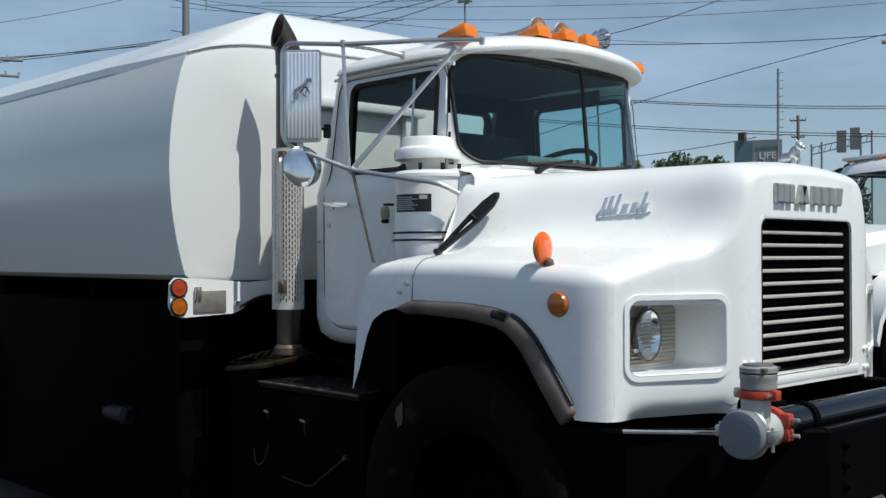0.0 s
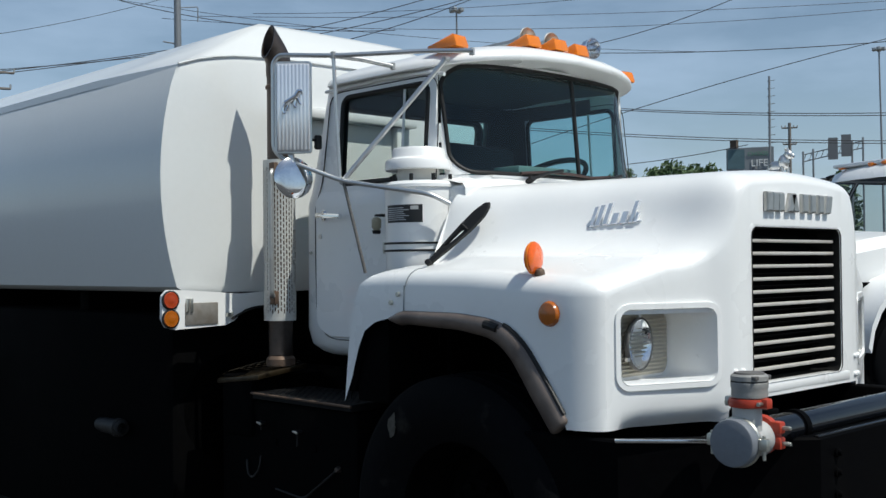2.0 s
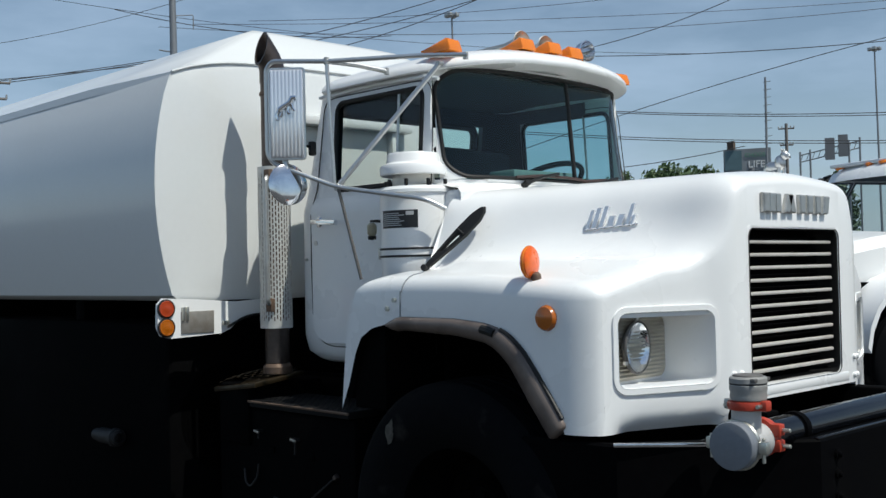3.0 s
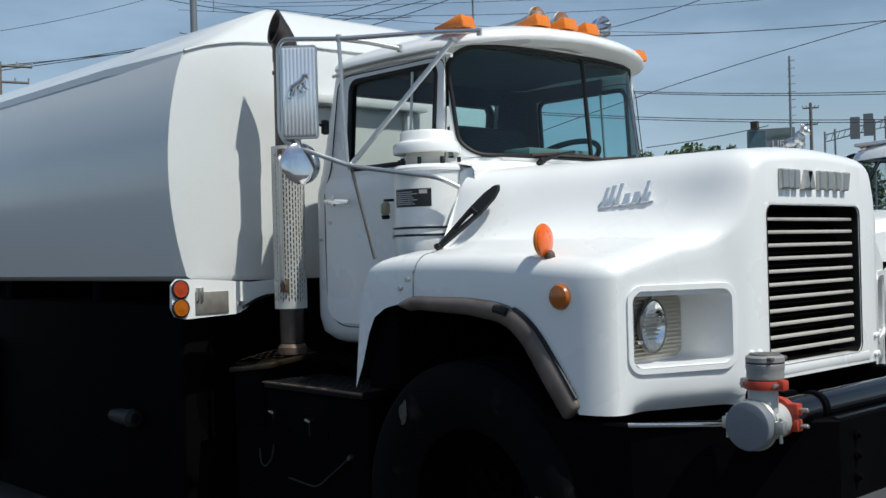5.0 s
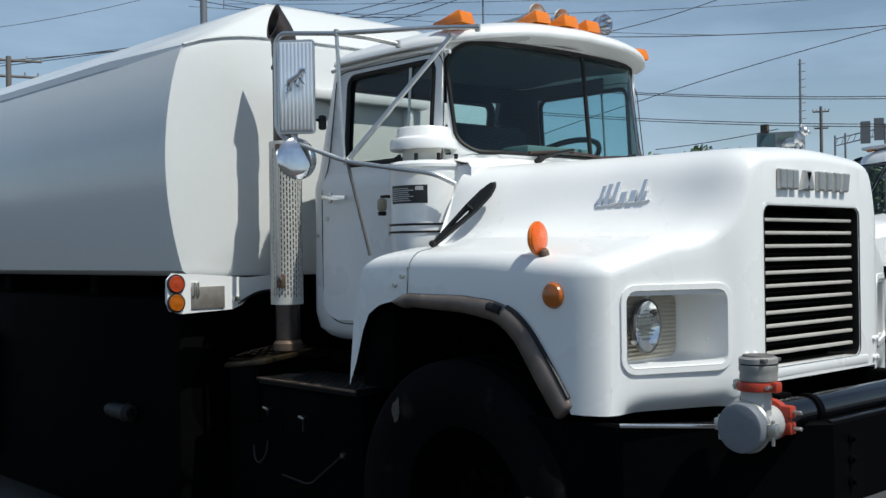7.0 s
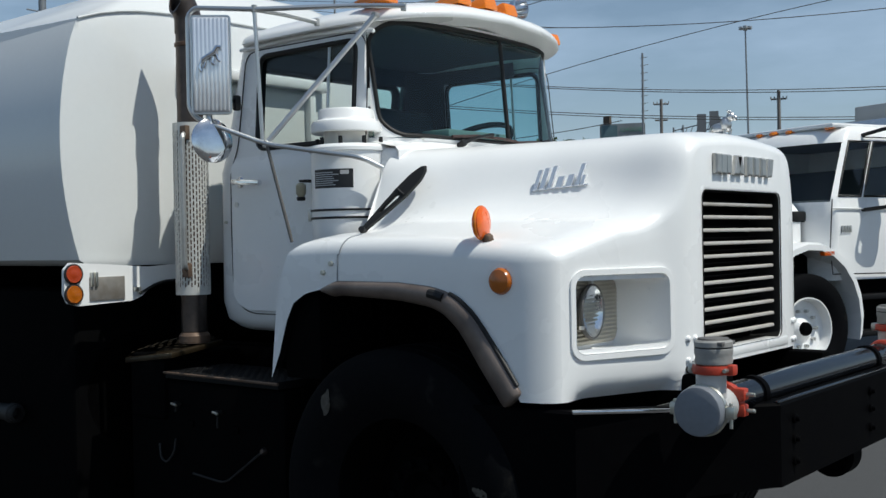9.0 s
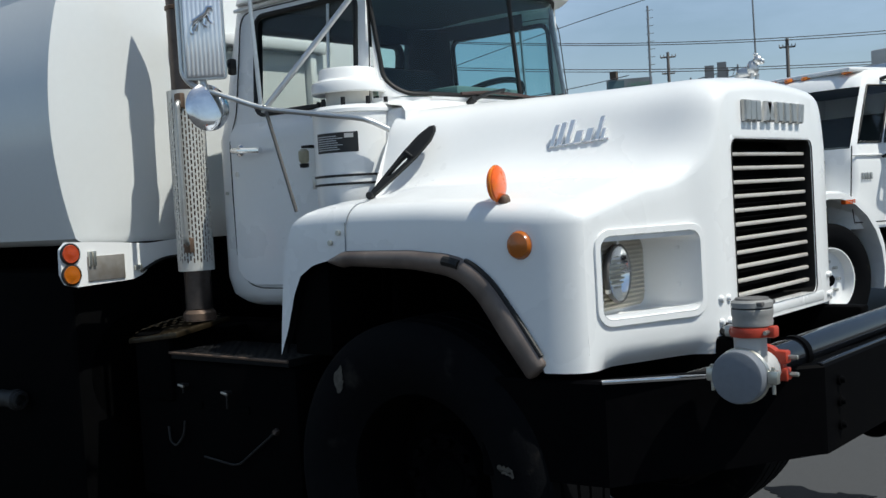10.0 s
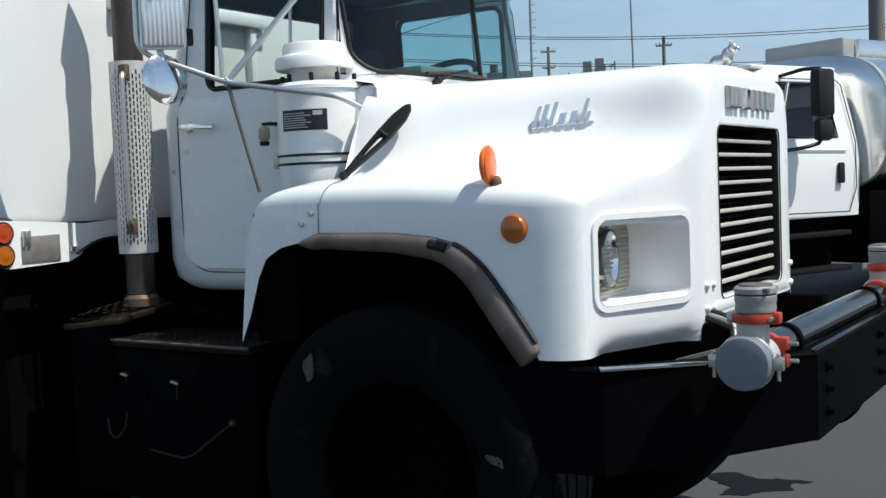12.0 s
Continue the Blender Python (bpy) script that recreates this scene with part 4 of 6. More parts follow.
# rear window
rows = [[(cab_rear(z) + 0.004, y, z) for y in (-0.505, 0, 0.505)] for z in (1.57, 2.215)]
rw = part("rear_window", loops(rows, None, False), SIDEGLASS, cab)
rw.visible_shadow = False
part("rear_seal", tube([(cab_rear(1.89 + z), y - 0.01, 1.89 + z) for y, z in round_rect(0.97, 0.63, 0.06)], 0.022, 8, None, True), SEAL, cab)

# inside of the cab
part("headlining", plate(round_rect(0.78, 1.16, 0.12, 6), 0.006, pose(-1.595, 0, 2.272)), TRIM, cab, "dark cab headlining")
part("dashboard", box(-1.40, -1.20, -0.58, 0.58, 1.5, 1.83, 0.03), DASH, cab, "grey-green dashboard")
part("dash_binder", box(-1.32, -1.17, -0.22, 0.20, 1.826, 1.880, 0.008), DASH, cab)
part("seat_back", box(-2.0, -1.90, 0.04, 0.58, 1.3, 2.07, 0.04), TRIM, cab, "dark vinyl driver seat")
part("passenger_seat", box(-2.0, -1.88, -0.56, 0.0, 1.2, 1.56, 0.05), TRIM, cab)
wheel_c, wheel_n = Vector((-1.50, 0.32, 1.845)), Vector((-0.45, 0, 0.9)).normalized()
wu = wheel_n.orthogonal().normalized()
wv = wheel_n.cross(wu)
sw = part("steering_wheel", tube([wheel_c + 0.22 * (math.cos(2 * math.pi * k / 40) * wu + math.sin(2 * math.pi * k / 40) * wv) for k in range(40)], 0.013, 8, None, True), SEAL, cab, "black steering wheel")
for k in range(3):
    a = 2 * math.pi * k / 3 + 0.5
    part("spoke", tube([wheel_c - wheel_n * 0.02, wheel_c + 0.22 * (math.cos(a) * wu + math.sin(a) * wv)], 0.01, 6), SEAL, sw)
part("steering_column", rod(wheel_c - wheel_n * 0.35, wheel_c, 0.03), SEAL, sw)

# roof lamps, horns
def roof_lamp(x, y, z, turn):
    bm = bmesh.new()
    m = pose(x, y, z, 0, 0, turn)
    prof = [(-0.100, 0.0), (0.05, 0.0), (0.052, 0.010), (0.040, 0.048), (0.026, 0.053), (-0.100, 0.014)]
    rows = []
    for yy, k in ((-0.044, 0.0), (-0.041, 0.7), (-0.033, 1.0), (0.033, 1.0), (0.041, 0.7), (0.044, 0.0)):
        rows.append([m @ Vector((a * (0.9 + 0.1 * k), yy, min(b, 0.010 + 0.044 * k))) for a, b in prof])
    return loops(rows, bm, True, (True, True))


for y in (-0.565, -0.178, -0.008, 0.142, 0.565):
    zz = 2.398 - 0.15 * y * y
    part("roof_marker", roof_lamp(-1.15 - 0.2 * y * y, y, zz - (0.03 if y > 0.4 else 0.012), 8 if y < -0.4 else -8 if y > 0.4 else 0), AMBER, roof, "wedge-shaped amber roof marker lamp")
for y, x0, L in ((-0.09, -1.22, 0.32), (0.07, -1.22, 0.26)):
    c = Vector((x0, y, 2.438))
    horn = part("air_horn", spin([(0.055, 0.0), (0.058, -0.004), (0.054, -0.006), (0.03, -0.04), (0.018, -0.10), (0.014, -L), (0, -L - 0.005)], c, c + Vector((1, 0, 0.0)), 24), GALV, roof, "dull metal air horn trumpet")
    part("horn_foot", box(x0 - 0.2, x0 - 0.17, y - 0.012, y + 0.012, 2.365, 2.436, 0.004), GALV, horn)
c = Vector((-1.12, 0.225, 2.428))
spot = part("spot_lamp", spin([(0, -0.07), (0.02, -0.068), (0.04, -0.03), (0.046, 0), (0.048, 0.008), (0.043, 0.01)], c, c + Vector((1, -0.15, 0)), 28), CHROME, roof, "small round chrome lamp")
part("spot_lens", spin([(0.044, 0.006), (0.03, 0.011), (0, 0.014)], c, c + Vector((1, -0.15, 0)), 28), CLEAR, spot)
part("spot_foot", rod((-1.135, 0.225, 2.35), (-1.135, 0.225, 2.395), 0.012), CHROME, spot)

# ---------------------------------------------------------------- tank
TANK_X0, TANK_X1 = -2.45, -8.3


def head_edge(y):
    """The height of the tank head's upper edge, rounded off towards the sides."""
    return pick(abs(y), [(0, 2.482), (0.5, 2.476), (0.62, 2.471), (0.78, 2.460), (0.90, 2.441), (1.0, 2.418), (1.06, 2.398), (1.10, 2.384)])


def tank_half():
    """Half of the tank's section from the middle of the top to the middle of the bottom."""
    out = [(y, head_edge(y) - 0.001) for y in (0.0, 0.25, 0.5, 0.62, 0.70, 0.78, 0.84, 0.90, 0.95, 1.0, 1.03, 1.06, 1.085, 1.10)]
    for k in range(1, 13):
        z = 2.375 - (2.375 - 1.372) * k / 12
        u = (z - 1.87) / 0.51
        out.append((1.19 - 0.083 * u * u, z))
    out += [(1.085, 1.355), (1.03, 1.345), (0.5, 1.34), (0, 1.34)]
    return out


def tank_mesh():
    bm = bmesh.new()
    half = tank_half()
    ring = [(-y, z) for y, z in half] + [(y, z) for y, z in half[-2:0:-1]]
    rows = []
    for x, k in ((TANK_X0 + 0.04, 0.02), (TANK_X0 + 0.037, 0.35), (TANK_X0 + 0.025, 0.7), (TANK_X0 + 0.008, 0.94), (TANK_X0 + 0.003, 0.988), (TANK_X0, 1.0)):
        rows.append([(x, y * k, 1.9 + (z - 1.9) * k) for y, z in ring])
    for x in (TANK_X0 - 0.02, -3.2, -4.2, -5.4, -6.8, TANK_X1):
        rows.append([(x, y, z) for y, z in ring])
    return loops(rows, bm, True, (True, True))


tank = part("tank", tank_mesh(), TANKWHITE, truck, "white steel water tank with bowed sides", 30)


def hip_mesh():
    """The raised top of the tank: sloping sides up to a rounded crown."""
    bm = bmesh.new()
    rows = []
    for half, x, z in ((1.108, -2.447, -0.13), (1.102, -2.447, 0.0), (0.78, -2.575, 0.5), (0.56, -2.665, 0.87), (0.48, -2.70, 0.965), (0.42, -2.74, 1.0), (0.25, -2.86, 1.01)):
        front = []
        for k in range(17):
            y = -half + 2 * half * k / 16
            low = head_edge(y / half * 1.10)
            front.append((x, y, low + (2.712 - low) * z))
        side = 2.408 + (2.712 - 2.408) * z
        rows.append([(-3.2, -half, side)] + front + [(-3.2, half, side), (TANK_X1, half, side), (TANK_X1, -half, side)])
    return loops(rows, bm, True, (False, True))


part("tank_top", hip_mesh(), TANKWHITE, tank, "white sloping tank top", 40)
flange = [(-2.443, -1.10 + 0.1 * k, head_edge(-1.10 + 0.1 * k) + 0.002) for k in range(23)]
part("tank_flange", tube(flange, 0.0065, 6), TANKWHITE, tank)

part("head_rail", box(-2.43, -2.35, -0.62, 0.29, 2.19, 2.24, 0.01), TANKWHITE, tank, "white ledge across the tank front")
part("head_post", box(-2.43, -2.37, 0.16, 0.20, 1.36, 2.19, 0.006), TANKWHITE, tank)


def valance():
    o = [(-1.185, 1.362), (-1.212, 1.335), (-1.215, 1.235), (-1.195, 1.195), (-1.15, 1.182), (-0.89, 1.192), (-0.84, 1.21), (-0.78, 1.262), (-0.64, 1.27), (-0.64, 1.345), (-0.80, 1.335), (-1.05, 1.355)]
    return plate(o, 0.02, basis((-2.42, 0, 0), (0, 1, 0), (0, 0, 1)))


for sy in (1, -1):
    v = part("valance", shift(valance(), Matrix.Diagonal((1, sy, 1, 1))), WHITE, tank, "white lamp panel below the tank front")
    for z, mat in ((1.315, REDLENS), (1.232, DARKAMBER)):
        c = Vector((-2.40, sy * -1.175, z))
        part("tank_lamp", spin([(0.037, 0), (0.037, 0.010), (0.034, 0.014), (0.030, 0.013), (0.014, 0.017), (0, 0.018)], c, c + Vector((1, 0, 0)), 24), mat, v)
        part("lamp_rim", spin([(0.037, 0), (0.043, 0.002), (0.043, 0.009), (0.036, 0.011)], c, c + Vector((1, 0, 0)), 24), SEAL, v)
    part("worn_plate", box(-2.402, -2.394, min(sy * -1.10, sy * -0.93), max(sy * -1.10, sy * -0.93), 1.20, 1.30, 0.003), GALVPLATE, v, "worn bare metal plate")
    for y in (-1.09, -1.07, -0.86, -0.88):
        part("clip", box(-2.4, -2.385, sy * y - 0.006, sy * y + 0.006, 1.26 if y < -1 else 1.23, 1.32 if y < -1 else 1.25, 0.002), ZINC, v)
    part("hose_line", tube(bend([(-2.39, sy * -0.86, 1.22), (-2.38, sy * -0.76, 1.27), (-2.37, sy * -0.62, 1.275)], 0.05), 0.006, 6), SEAL, v)
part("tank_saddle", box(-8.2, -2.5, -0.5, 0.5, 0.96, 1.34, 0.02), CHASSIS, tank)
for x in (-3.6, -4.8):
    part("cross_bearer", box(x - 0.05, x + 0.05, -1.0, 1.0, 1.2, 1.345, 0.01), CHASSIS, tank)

# ---------------------------------------------------------------- exhaust
EX, EY = -2.17, -0.742


def stack_tip():
    """The curved tail pipe, cut upright, with a hollow mouth that looks back."""
    bm = bmesh.new()
    n = Vector((-0.15, -0.95, 0.25)).normalized()           # the cut looks to the side
    mouth = Vector((EX - 0.012, EY - 0.05, 2.485))
    path = [((0, 0, 2.33), (0, 0, 1)), ((0, 0, 2.385), (0, 0, 1)), ((-0.001, -0.006, 2.41), (-0.03, -0.15, 1)), ((-0.004, -0.016, 2.435), (-0.08, -0.3, 1)),
            ((-0.007, -0.028, 2.456), (-0.12, -0.42, 0.95)), ((-0.012, -0.05, 2.485), (-0.15, -0.5, 0.87))]
    rows, inner = [], []
    for i, (p, d) in enumerate(path):
        d = Vector(d).normalized()
        u = Vector((1, 0, 0))
        u = (u - d * u.dot(d)).normalized()
        v = d.cross(u)
        c = Vector((EX, EY, 0)) + Vector(p)
        row, back = [], []
        for k in range(28):
            a = 2 * math.pi * k / 28
            for r, out in ((0.058, row), (0.052, back)):
                q = c + r * (math.cos(a) * u + math.sin(a) * v)
                far = (mouth - q).dot(n) / d.dot(n)
                if i == len(path) - 1 or far < 0:
                    q = q + d * far
                out.append(q)
        rows.append(row)
        inner.append(back)
    return loops(rows + inner[::-1], bm, True)


exhaust = part("exhaust_pipe", rod((EX, EY, 1.05), (EX, EY, 2.34), 0.055, 24), STACK, truck, "browned vertical exhaust pipe with a perforated shield")
part("tail_pipe", stack_tip(), STACK, exhaust, "curved tail pipe with a dark mouth")
part("pipe_clamp", spin([(0.056, 0), (0.061, 0.003), (0.061, 0.016), (0.056, 0.019)], (EX, EY, 2.27), (EX, EY, 3), 24), RUST, exhaust)
part("lower_pipe", spin([(0.054, 0), (0.054, 0.16), (0.05, 0.17)], (EX, EY, 1.06), (EX, EY, 3), 28), BAREPIPE, exhaust, "bare metal lower pipe, rust stained")
part("pipe_base", spin([(0, 0), (0.066, 0), (0.066, 0.03), (0.055, 0.045)], (EX, EY, 1.01), (EX, EY, 3), 28), RUST, exhaust)


def shield_mesh():
    """A sheet round the pipe with rows of upright slots cut through it."""
    bm = bmesh.new()
    r, z0, z1 = 0.072, 1.215, 1.945
    cols, rowsn = 24, 26
    a0, a1 = radians(-215), radians(35)
    cw, rh = (a1 - a0) / cols, (z1 - z0 - 0.06) / rowsn
    def p(a, z, rr=r):
        return (EX + rr * math.cos(a), EY + rr * math.sin(a), z)
    def quad(*c):
        bm.faces.new([bm.verts.new(q) for q in c])
    for i in range(cols):
        A, B = a0 + i * cw, a0 + (i + 1) * cw
        am, bm_ = A + cw * 0.27, B - cw * 0.27
        quad(p(A, z0), p(B, z0), p(B, z0 + 0.03), p(A, z0 + 0.03))
        quad(p(A, z1 - 0.03), p(B, z1 - 0.03), p(B, z1), p(A, z1))
        for j in range(rowsn):
            lo, hi = z0 + 0.03 + j * rh, z0 + 0.03 + (j + 1) * rh
            off = rh * 0.5 if i % 2 else 0.0
            s0, s1 = lo + rh * 0.14, hi - rh * 0.14
            if i % 2:
                s0, s1 = lo + rh * 0.64, hi + rh * 0.36
                if j == rowsn - 1:
                    quad(p(A, lo + rh * 0.36), p(B, lo + rh * 0.36), p(B, hi), p(A, hi))
                    continue
                if j == 0:
                    quad(p(A, lo), p(B, lo), p(B, lo + rh * 0.36), p(A, lo + rh * 0.36))
                lo2, hi2 = lo + rh * 0.36, hi + rh * 0.36
                s0, s1 = lo2 + rh * 0.14, hi2 - rh * 0.14
                lo, hi = lo2, hi2
            quad(p(A, lo), p(am, lo), p(am, hi), p(A, hi))
            quad(p(bm_, lo), p(B, lo), p(B, hi), p(bm_, hi))
            quad(p(am, lo), p(bm_, lo), p(bm_, s0), p(am, s0))
            quad(p(am, s1), p(bm_, s1), p(bm_, hi), p(am, hi))
    bmesh.ops.remove_doubles(bm, verts=bm.verts, dist=0.0002)
    made = bmesh.ops.extrude_face_region(bm, geom=list(bm.faces))
    for v in [g for g in made["geom"] if isinstance(g, bmesh.types.BMVert)]:
        d = Vector((v.co.x - EX, v.co.y - EY, 0)).normalized()
        v.co += d * 0.003
    return bm


shield = part("heat_shield", shield_mesh(), SHIELD, exhaust, "perforated pale metal heat shield", 30)
ga = Vector((math.cos(radians(-56)), math.sin(radians(-56)), 0))
part("grab_handle", tube(bend([Vector((EX, EY, z)) + ga * r for r, z in ((0.07, 1.90), (0.108, 1.885), (0.112, 1.6), (0.108, 1.335), (0.07, 1.32))], 0.05), 0.011, 10), GALV, exhaust, "bare steel grab handle")
for z in (1.90, 1.32):
    part("handle_clip", shift(box(-0.02, 0.02, -0.012, 0.012, -0.03, 0.03, 0.004), Matrix.Translation(Vector((EX, EY, z)) + ga * 0.075)), RUST, exhaust)
part("muffler", rod((EX, EY, 1.20), (EX, EY, 1.96), 0.060, 24, 0.02), RUST, exhaust)

# ---------------------------------------------------------------- mirror and its arms
mirror = part("mirror_bracket", tube(bend([(-1.06, -0.60, 2.302), (-1.22, -0.70, 2.312), (-1.50, -0.95, 2.302), (-1.70, -1.075, 2.318), (-1.728, -1.085, 2.29), (-1.728, -1.085, 1.94), (-1.70, -1.07, 1.90), (-1.489, -0.92, 1.80), (-1.13, -0.78, 1.735), (-1.085, -0.715, 1.695)], 0.05), 0.0095, 10), STEEL, truck, "stainless west-coast mirror frame")
part("upper_arm", tube(bend([(-1.50, -0.95, 2.302), (-1.48, -0.82, 2.30), (-1.45, -0.68, 2.285)], 0.02), 0.010, 10), STEEL, mirror)
part("diagonal_brace", rod((-1.489, -0.92, 1.80), (-1.175, -0.645, 2.277), 0.0105, 12), STEEL, mirror)
part("upright_brace", rod((-1.50, -0.925, 1.80), (-1.505, -0.95, 2.31), 0.008, 10), STEEL, mirror)
part("lower_brace", rod((-1.485, -0.92, 1.80), (-1.40, -0.88, 1.43), 0.0065, 10), DARKCAP, mirror)
for p, d in (((-1.489, -0.92, 1.80), (0.3, 0, 1)), ((-1.175, -0.64, 2.28), (0, 1, 0)), ((-1.505, -0.95, 2.305), (0, 0, 1)), ((-1.45, -0.68, 2.285), (0, 0, 1)), ((-1.07, -0.60, 2.30), (0, 0, 1))):
    p, d = Vector(p), Vector(d).normalized()
    part("clamp_bolt", rod(p - d * 0.014, p + d * 0.014, 0.011, 10), GALV, mirror)
MC, MT = Vector((-1.643, -1.046, 2.10)), 44.0      # middle of the mirror and its turn
mm = basis(MC, (math.cos(radians(MT)), math.sin(radians(MT)), 0), (0, 0, 1)) @ Matrix.Diagonal((0.87, 0.915, 1, 1))


def mirror_back():
    """The ribbed bright back of the mirror housing."""
    bm = bmesh.new()
    n = 56
    rows = []
    for z, in_ in ((-0.197, 0.014), (-0.197, 0.006), (-0.19, 0.0), (-0.182, 0.0), (0.182, 0.0), (0.19, 0.0), (0.197, 0.006), (0.197, 0.014)):
        row = []
        for k in range(n + 1):
            x = -0.078 + 0.156 * k / n
            rib = 0.0035 * abs(math.sin(math.pi * 9 * k / n)) if abs(z) < 0.186 else 0
            edge = 0.008 if k in (0, n) else 0.0
            row.append(mm @ Vector((x, z, 0.012 + rib - in_ - edge)))
        rows.append(row)
    loops(rows, bm, False)
    plate(round_rect(0.160, 0.396, 0.012, 3), 0.016, mm @ pose(0, 0, -0.016), 0.0, bm)
    return bm


mirror_head = part("mirror_head", mirror_back(), RIBBED, mirror, "ribbed stainless mirror back")
part("mirror_glass", plate(round_rect(0.145, 0.37, 0.008, 3), 0.003, mm @ pose(0, 0, -0.0205)), CHROME, mirror_head)
part("mirror_rim", tube([mm @ Vector((x, y, 0.004)) for x, y in round_rect(0.162, 0.398, 0.012, 3)], 0.005, 6, None, True), STEEL, mirror_head)


def mirror_figure():
    bm = bmesh.new()
    for pts, r in (([(-0.035, -0.015), (-0.01, 0.0), (0.02, 0.018)], 0.014), ([(0.015, 0.02), (0.028, 0.04), (0.045, 0.038)], 0.012), ([(-0.035, -0.015), (-0.046, -0.04), (-0.04, -0.058)], 0.007),
                   ([(-0.02, -0.01), (-0.022, -0.03), (-0.03, -0.045)], 0.006), ([(0.012, 0.0), (0.008, -0.025), (0.018, -0.032)], 0.007), ([(0.025, 0.01), (0.032, -0.012), (0.04, -0.02)], 0.006)):
        tube([mm @ Vector((x, y + 0.03, 0.022)) for x, y in pts], r * 0.8, 8, bm)
    return bm


part("badge_figure", mirror_figure(), CHROME, mirror_head, "small chrome animal badge")
knob = part("mirror_knob", box(-1.70, -1.675, -0.905, -0.875, 1.945, 2.005, 0.008), SEAL, mirror)
part("knob_arm", rod((-1.69, -0.89, 1.98), (-1.672, -1.05, 2.0), 0.006, 8), SEAL, knob)
sc = Vector((-1.655, -1.045, 1.816))
sd = Vector((0.97, -0.22, 0.08)).normalized()
spot_mirror = part("round_mirror", spin([(0, -0.014), (0.055, -0.010), (0.079, 0.004), (0.084, 0.010), (0.081, 0.012), (0.055, 0.017), (0.028, 0.0195), (0, 0.0205)], sc, sc + sd, 36), OLDCHROME, mirror, "round convex chrome mirror")
part("round_mirror_stem", rod(sc + Vector((0, 0, 0.06)), sc + Vector((-0.02, 0.0, 0.14)), 0.012), STEEL, spot_mirror)

# ---------------------------------------------------------------- air cleaner beside the cowl
AX, AY, AR = -1.30, -0.66, 0.152
air = part("air_cleaner", spin([(0, 1.40), (AR - 0.04, 1.40), (AR - 0.004, 1.42), (AR, 1.50), (AR, 1.765), (AR + 0.008, 1.768), (AR + 0.008, 1.780), (AR - 0.003, 1.792), (0.10, 1.80), (0.09, 1.80)],
                                (AX, AY, 0), (AX, AY, 1), 48), WHITE, truck, "white cylindrical air cleaner with a rain cap")
part("neck", spin([(0.085, 1.79), (0.085, 1.86), (0.10, 1.87)], (AX - 0.012, AY - 0.010, 0), (AX - 0.012, AY - 0.010, 1), 36), CREAM, air)
part("rain_cap", spin([(0.0, 1.848), (0.10, 1.848), (0.130, 1.840), (0.135, 1.845), (0.136, 1.868), (0.130, 1.882), (0.112, 1.890), (0.108, 1.897), (0.106, 1.922), (0.100, 1.931), (0.05, 1.937), (0, 1.938)], (AX - 0.012, AY - 0.010, 0), (AX - 0.012, AY - 0.010, 1), 48), WHITE, air, "white stepped rain cap")
for k in range(9):
    a = 2 * math.pi * k / 9 + 0.3
    p = Vector((AX + 0.128 * math.cos(a), AY + 0.128 * math.sin(a), 1.79))
    part("wing_bolt", rod(p, p + Vector((0, 0, 0.032)), 0.008, 8), SEAL, air)
for z in (1.513, 1.542):
    part("band", spin([(AR - 0.002, 0), (AR + 0.005, 0.002), (AR + 0.005, 0.008), (AR - 0.002, 0.010)], (AX, AY, z), (AX, AY, 3), 48), SEAL, air, "dark clamp band")
part("band_clamp", box(AX - 0.165, AX - 0.135, AY - 0.075, AY - 0.04, 1.508, 1.558, 0.004), GALV, air)


def on_air(a, z, off=0.002):
    return Vector((AX + (AR + off) * math.cos(a), AY + (AR + off) * math.sin(a), z))


def wrapped(a0, a1, z0, z1, off, n=8):
    return loops([[on_air(a0 + (a1 - a0) * k / n, z, off) for k in range(n + 1)] for z in (z0, z1)], None, False)


L0, L1 = radians(-108), radians(-43)
decal = part("decal", wrapped(L0, L1, 1.628, 1.698, 0.0015), DECAL, air, "black instruction sticker with rows of print")
random.seed(4)
for k in range(7):
    z = 1.637 + 0.0078 * k
    part("print_line", wrapped(L0 + radians(3), L0 + radians(random.uniform(34, 60) if k < 6 else 36), z, z + 0.0035, 0.003), PRINT, decal)
part("print_mark", wrapped(L1 - radians(18), L1 - radians(6), 1.678, 1.693, 0.003), PRINT, decal)
# little canister on the door post
cx, cy, cz = -1.50, -0.735, 1.626
gauge = part("restriction_gauge", spin([(0, 0), (0.012, 0.0), (0.016, 0.008), (0.020, 0.014), (0.020, 0.046), (0.014, 0.052), (0.010, 0.056), (0, 0.056)], (cx, cy, cz - 0.022), (cx, cy, 3), 20), GAUGE, truck, "small cream filter canister with black foot")
part("gauge_foot", spin([(0, 0), (0.016, 0.002), (0.018, 0.016), (0, 0.018)], (cx, cy, cz - 0.037), (cx, cy, 3), 20), SEAL, gauge)
part("gauge_bracket", box(cx - 0.008, cx + 0.035, -0.74, -0.655, cz + 0.036, cz + 0.046, 0.003), SEAL, gauge)
part("cowl_panel", box(-1.30, -1.10, -0.66, 0.66, 1.42, 1.74, 0.03), WHITE, cab)
rows = []
for x0, x1, z0, z1 in ((-1.06, -1.06, 1.66, 1.66), (-1.055, -1.06, 1.755, 1.765), (-1.07, -1.075, 1.772, 1.782), (-1.13, -1.20, 1.812, 1.806)):
    rows.append([(x1, -0.655, z1 - 0.004), (x1 + 0.003, -0.61, z1 + 0.003), (x0, -0.3, z0 + 0.006), (x0, 0.3, z0 + 0.006), (x1 + 0.003, 0.61, z1 + 0.003), (x1, 0.655, z1 - 0.004)])
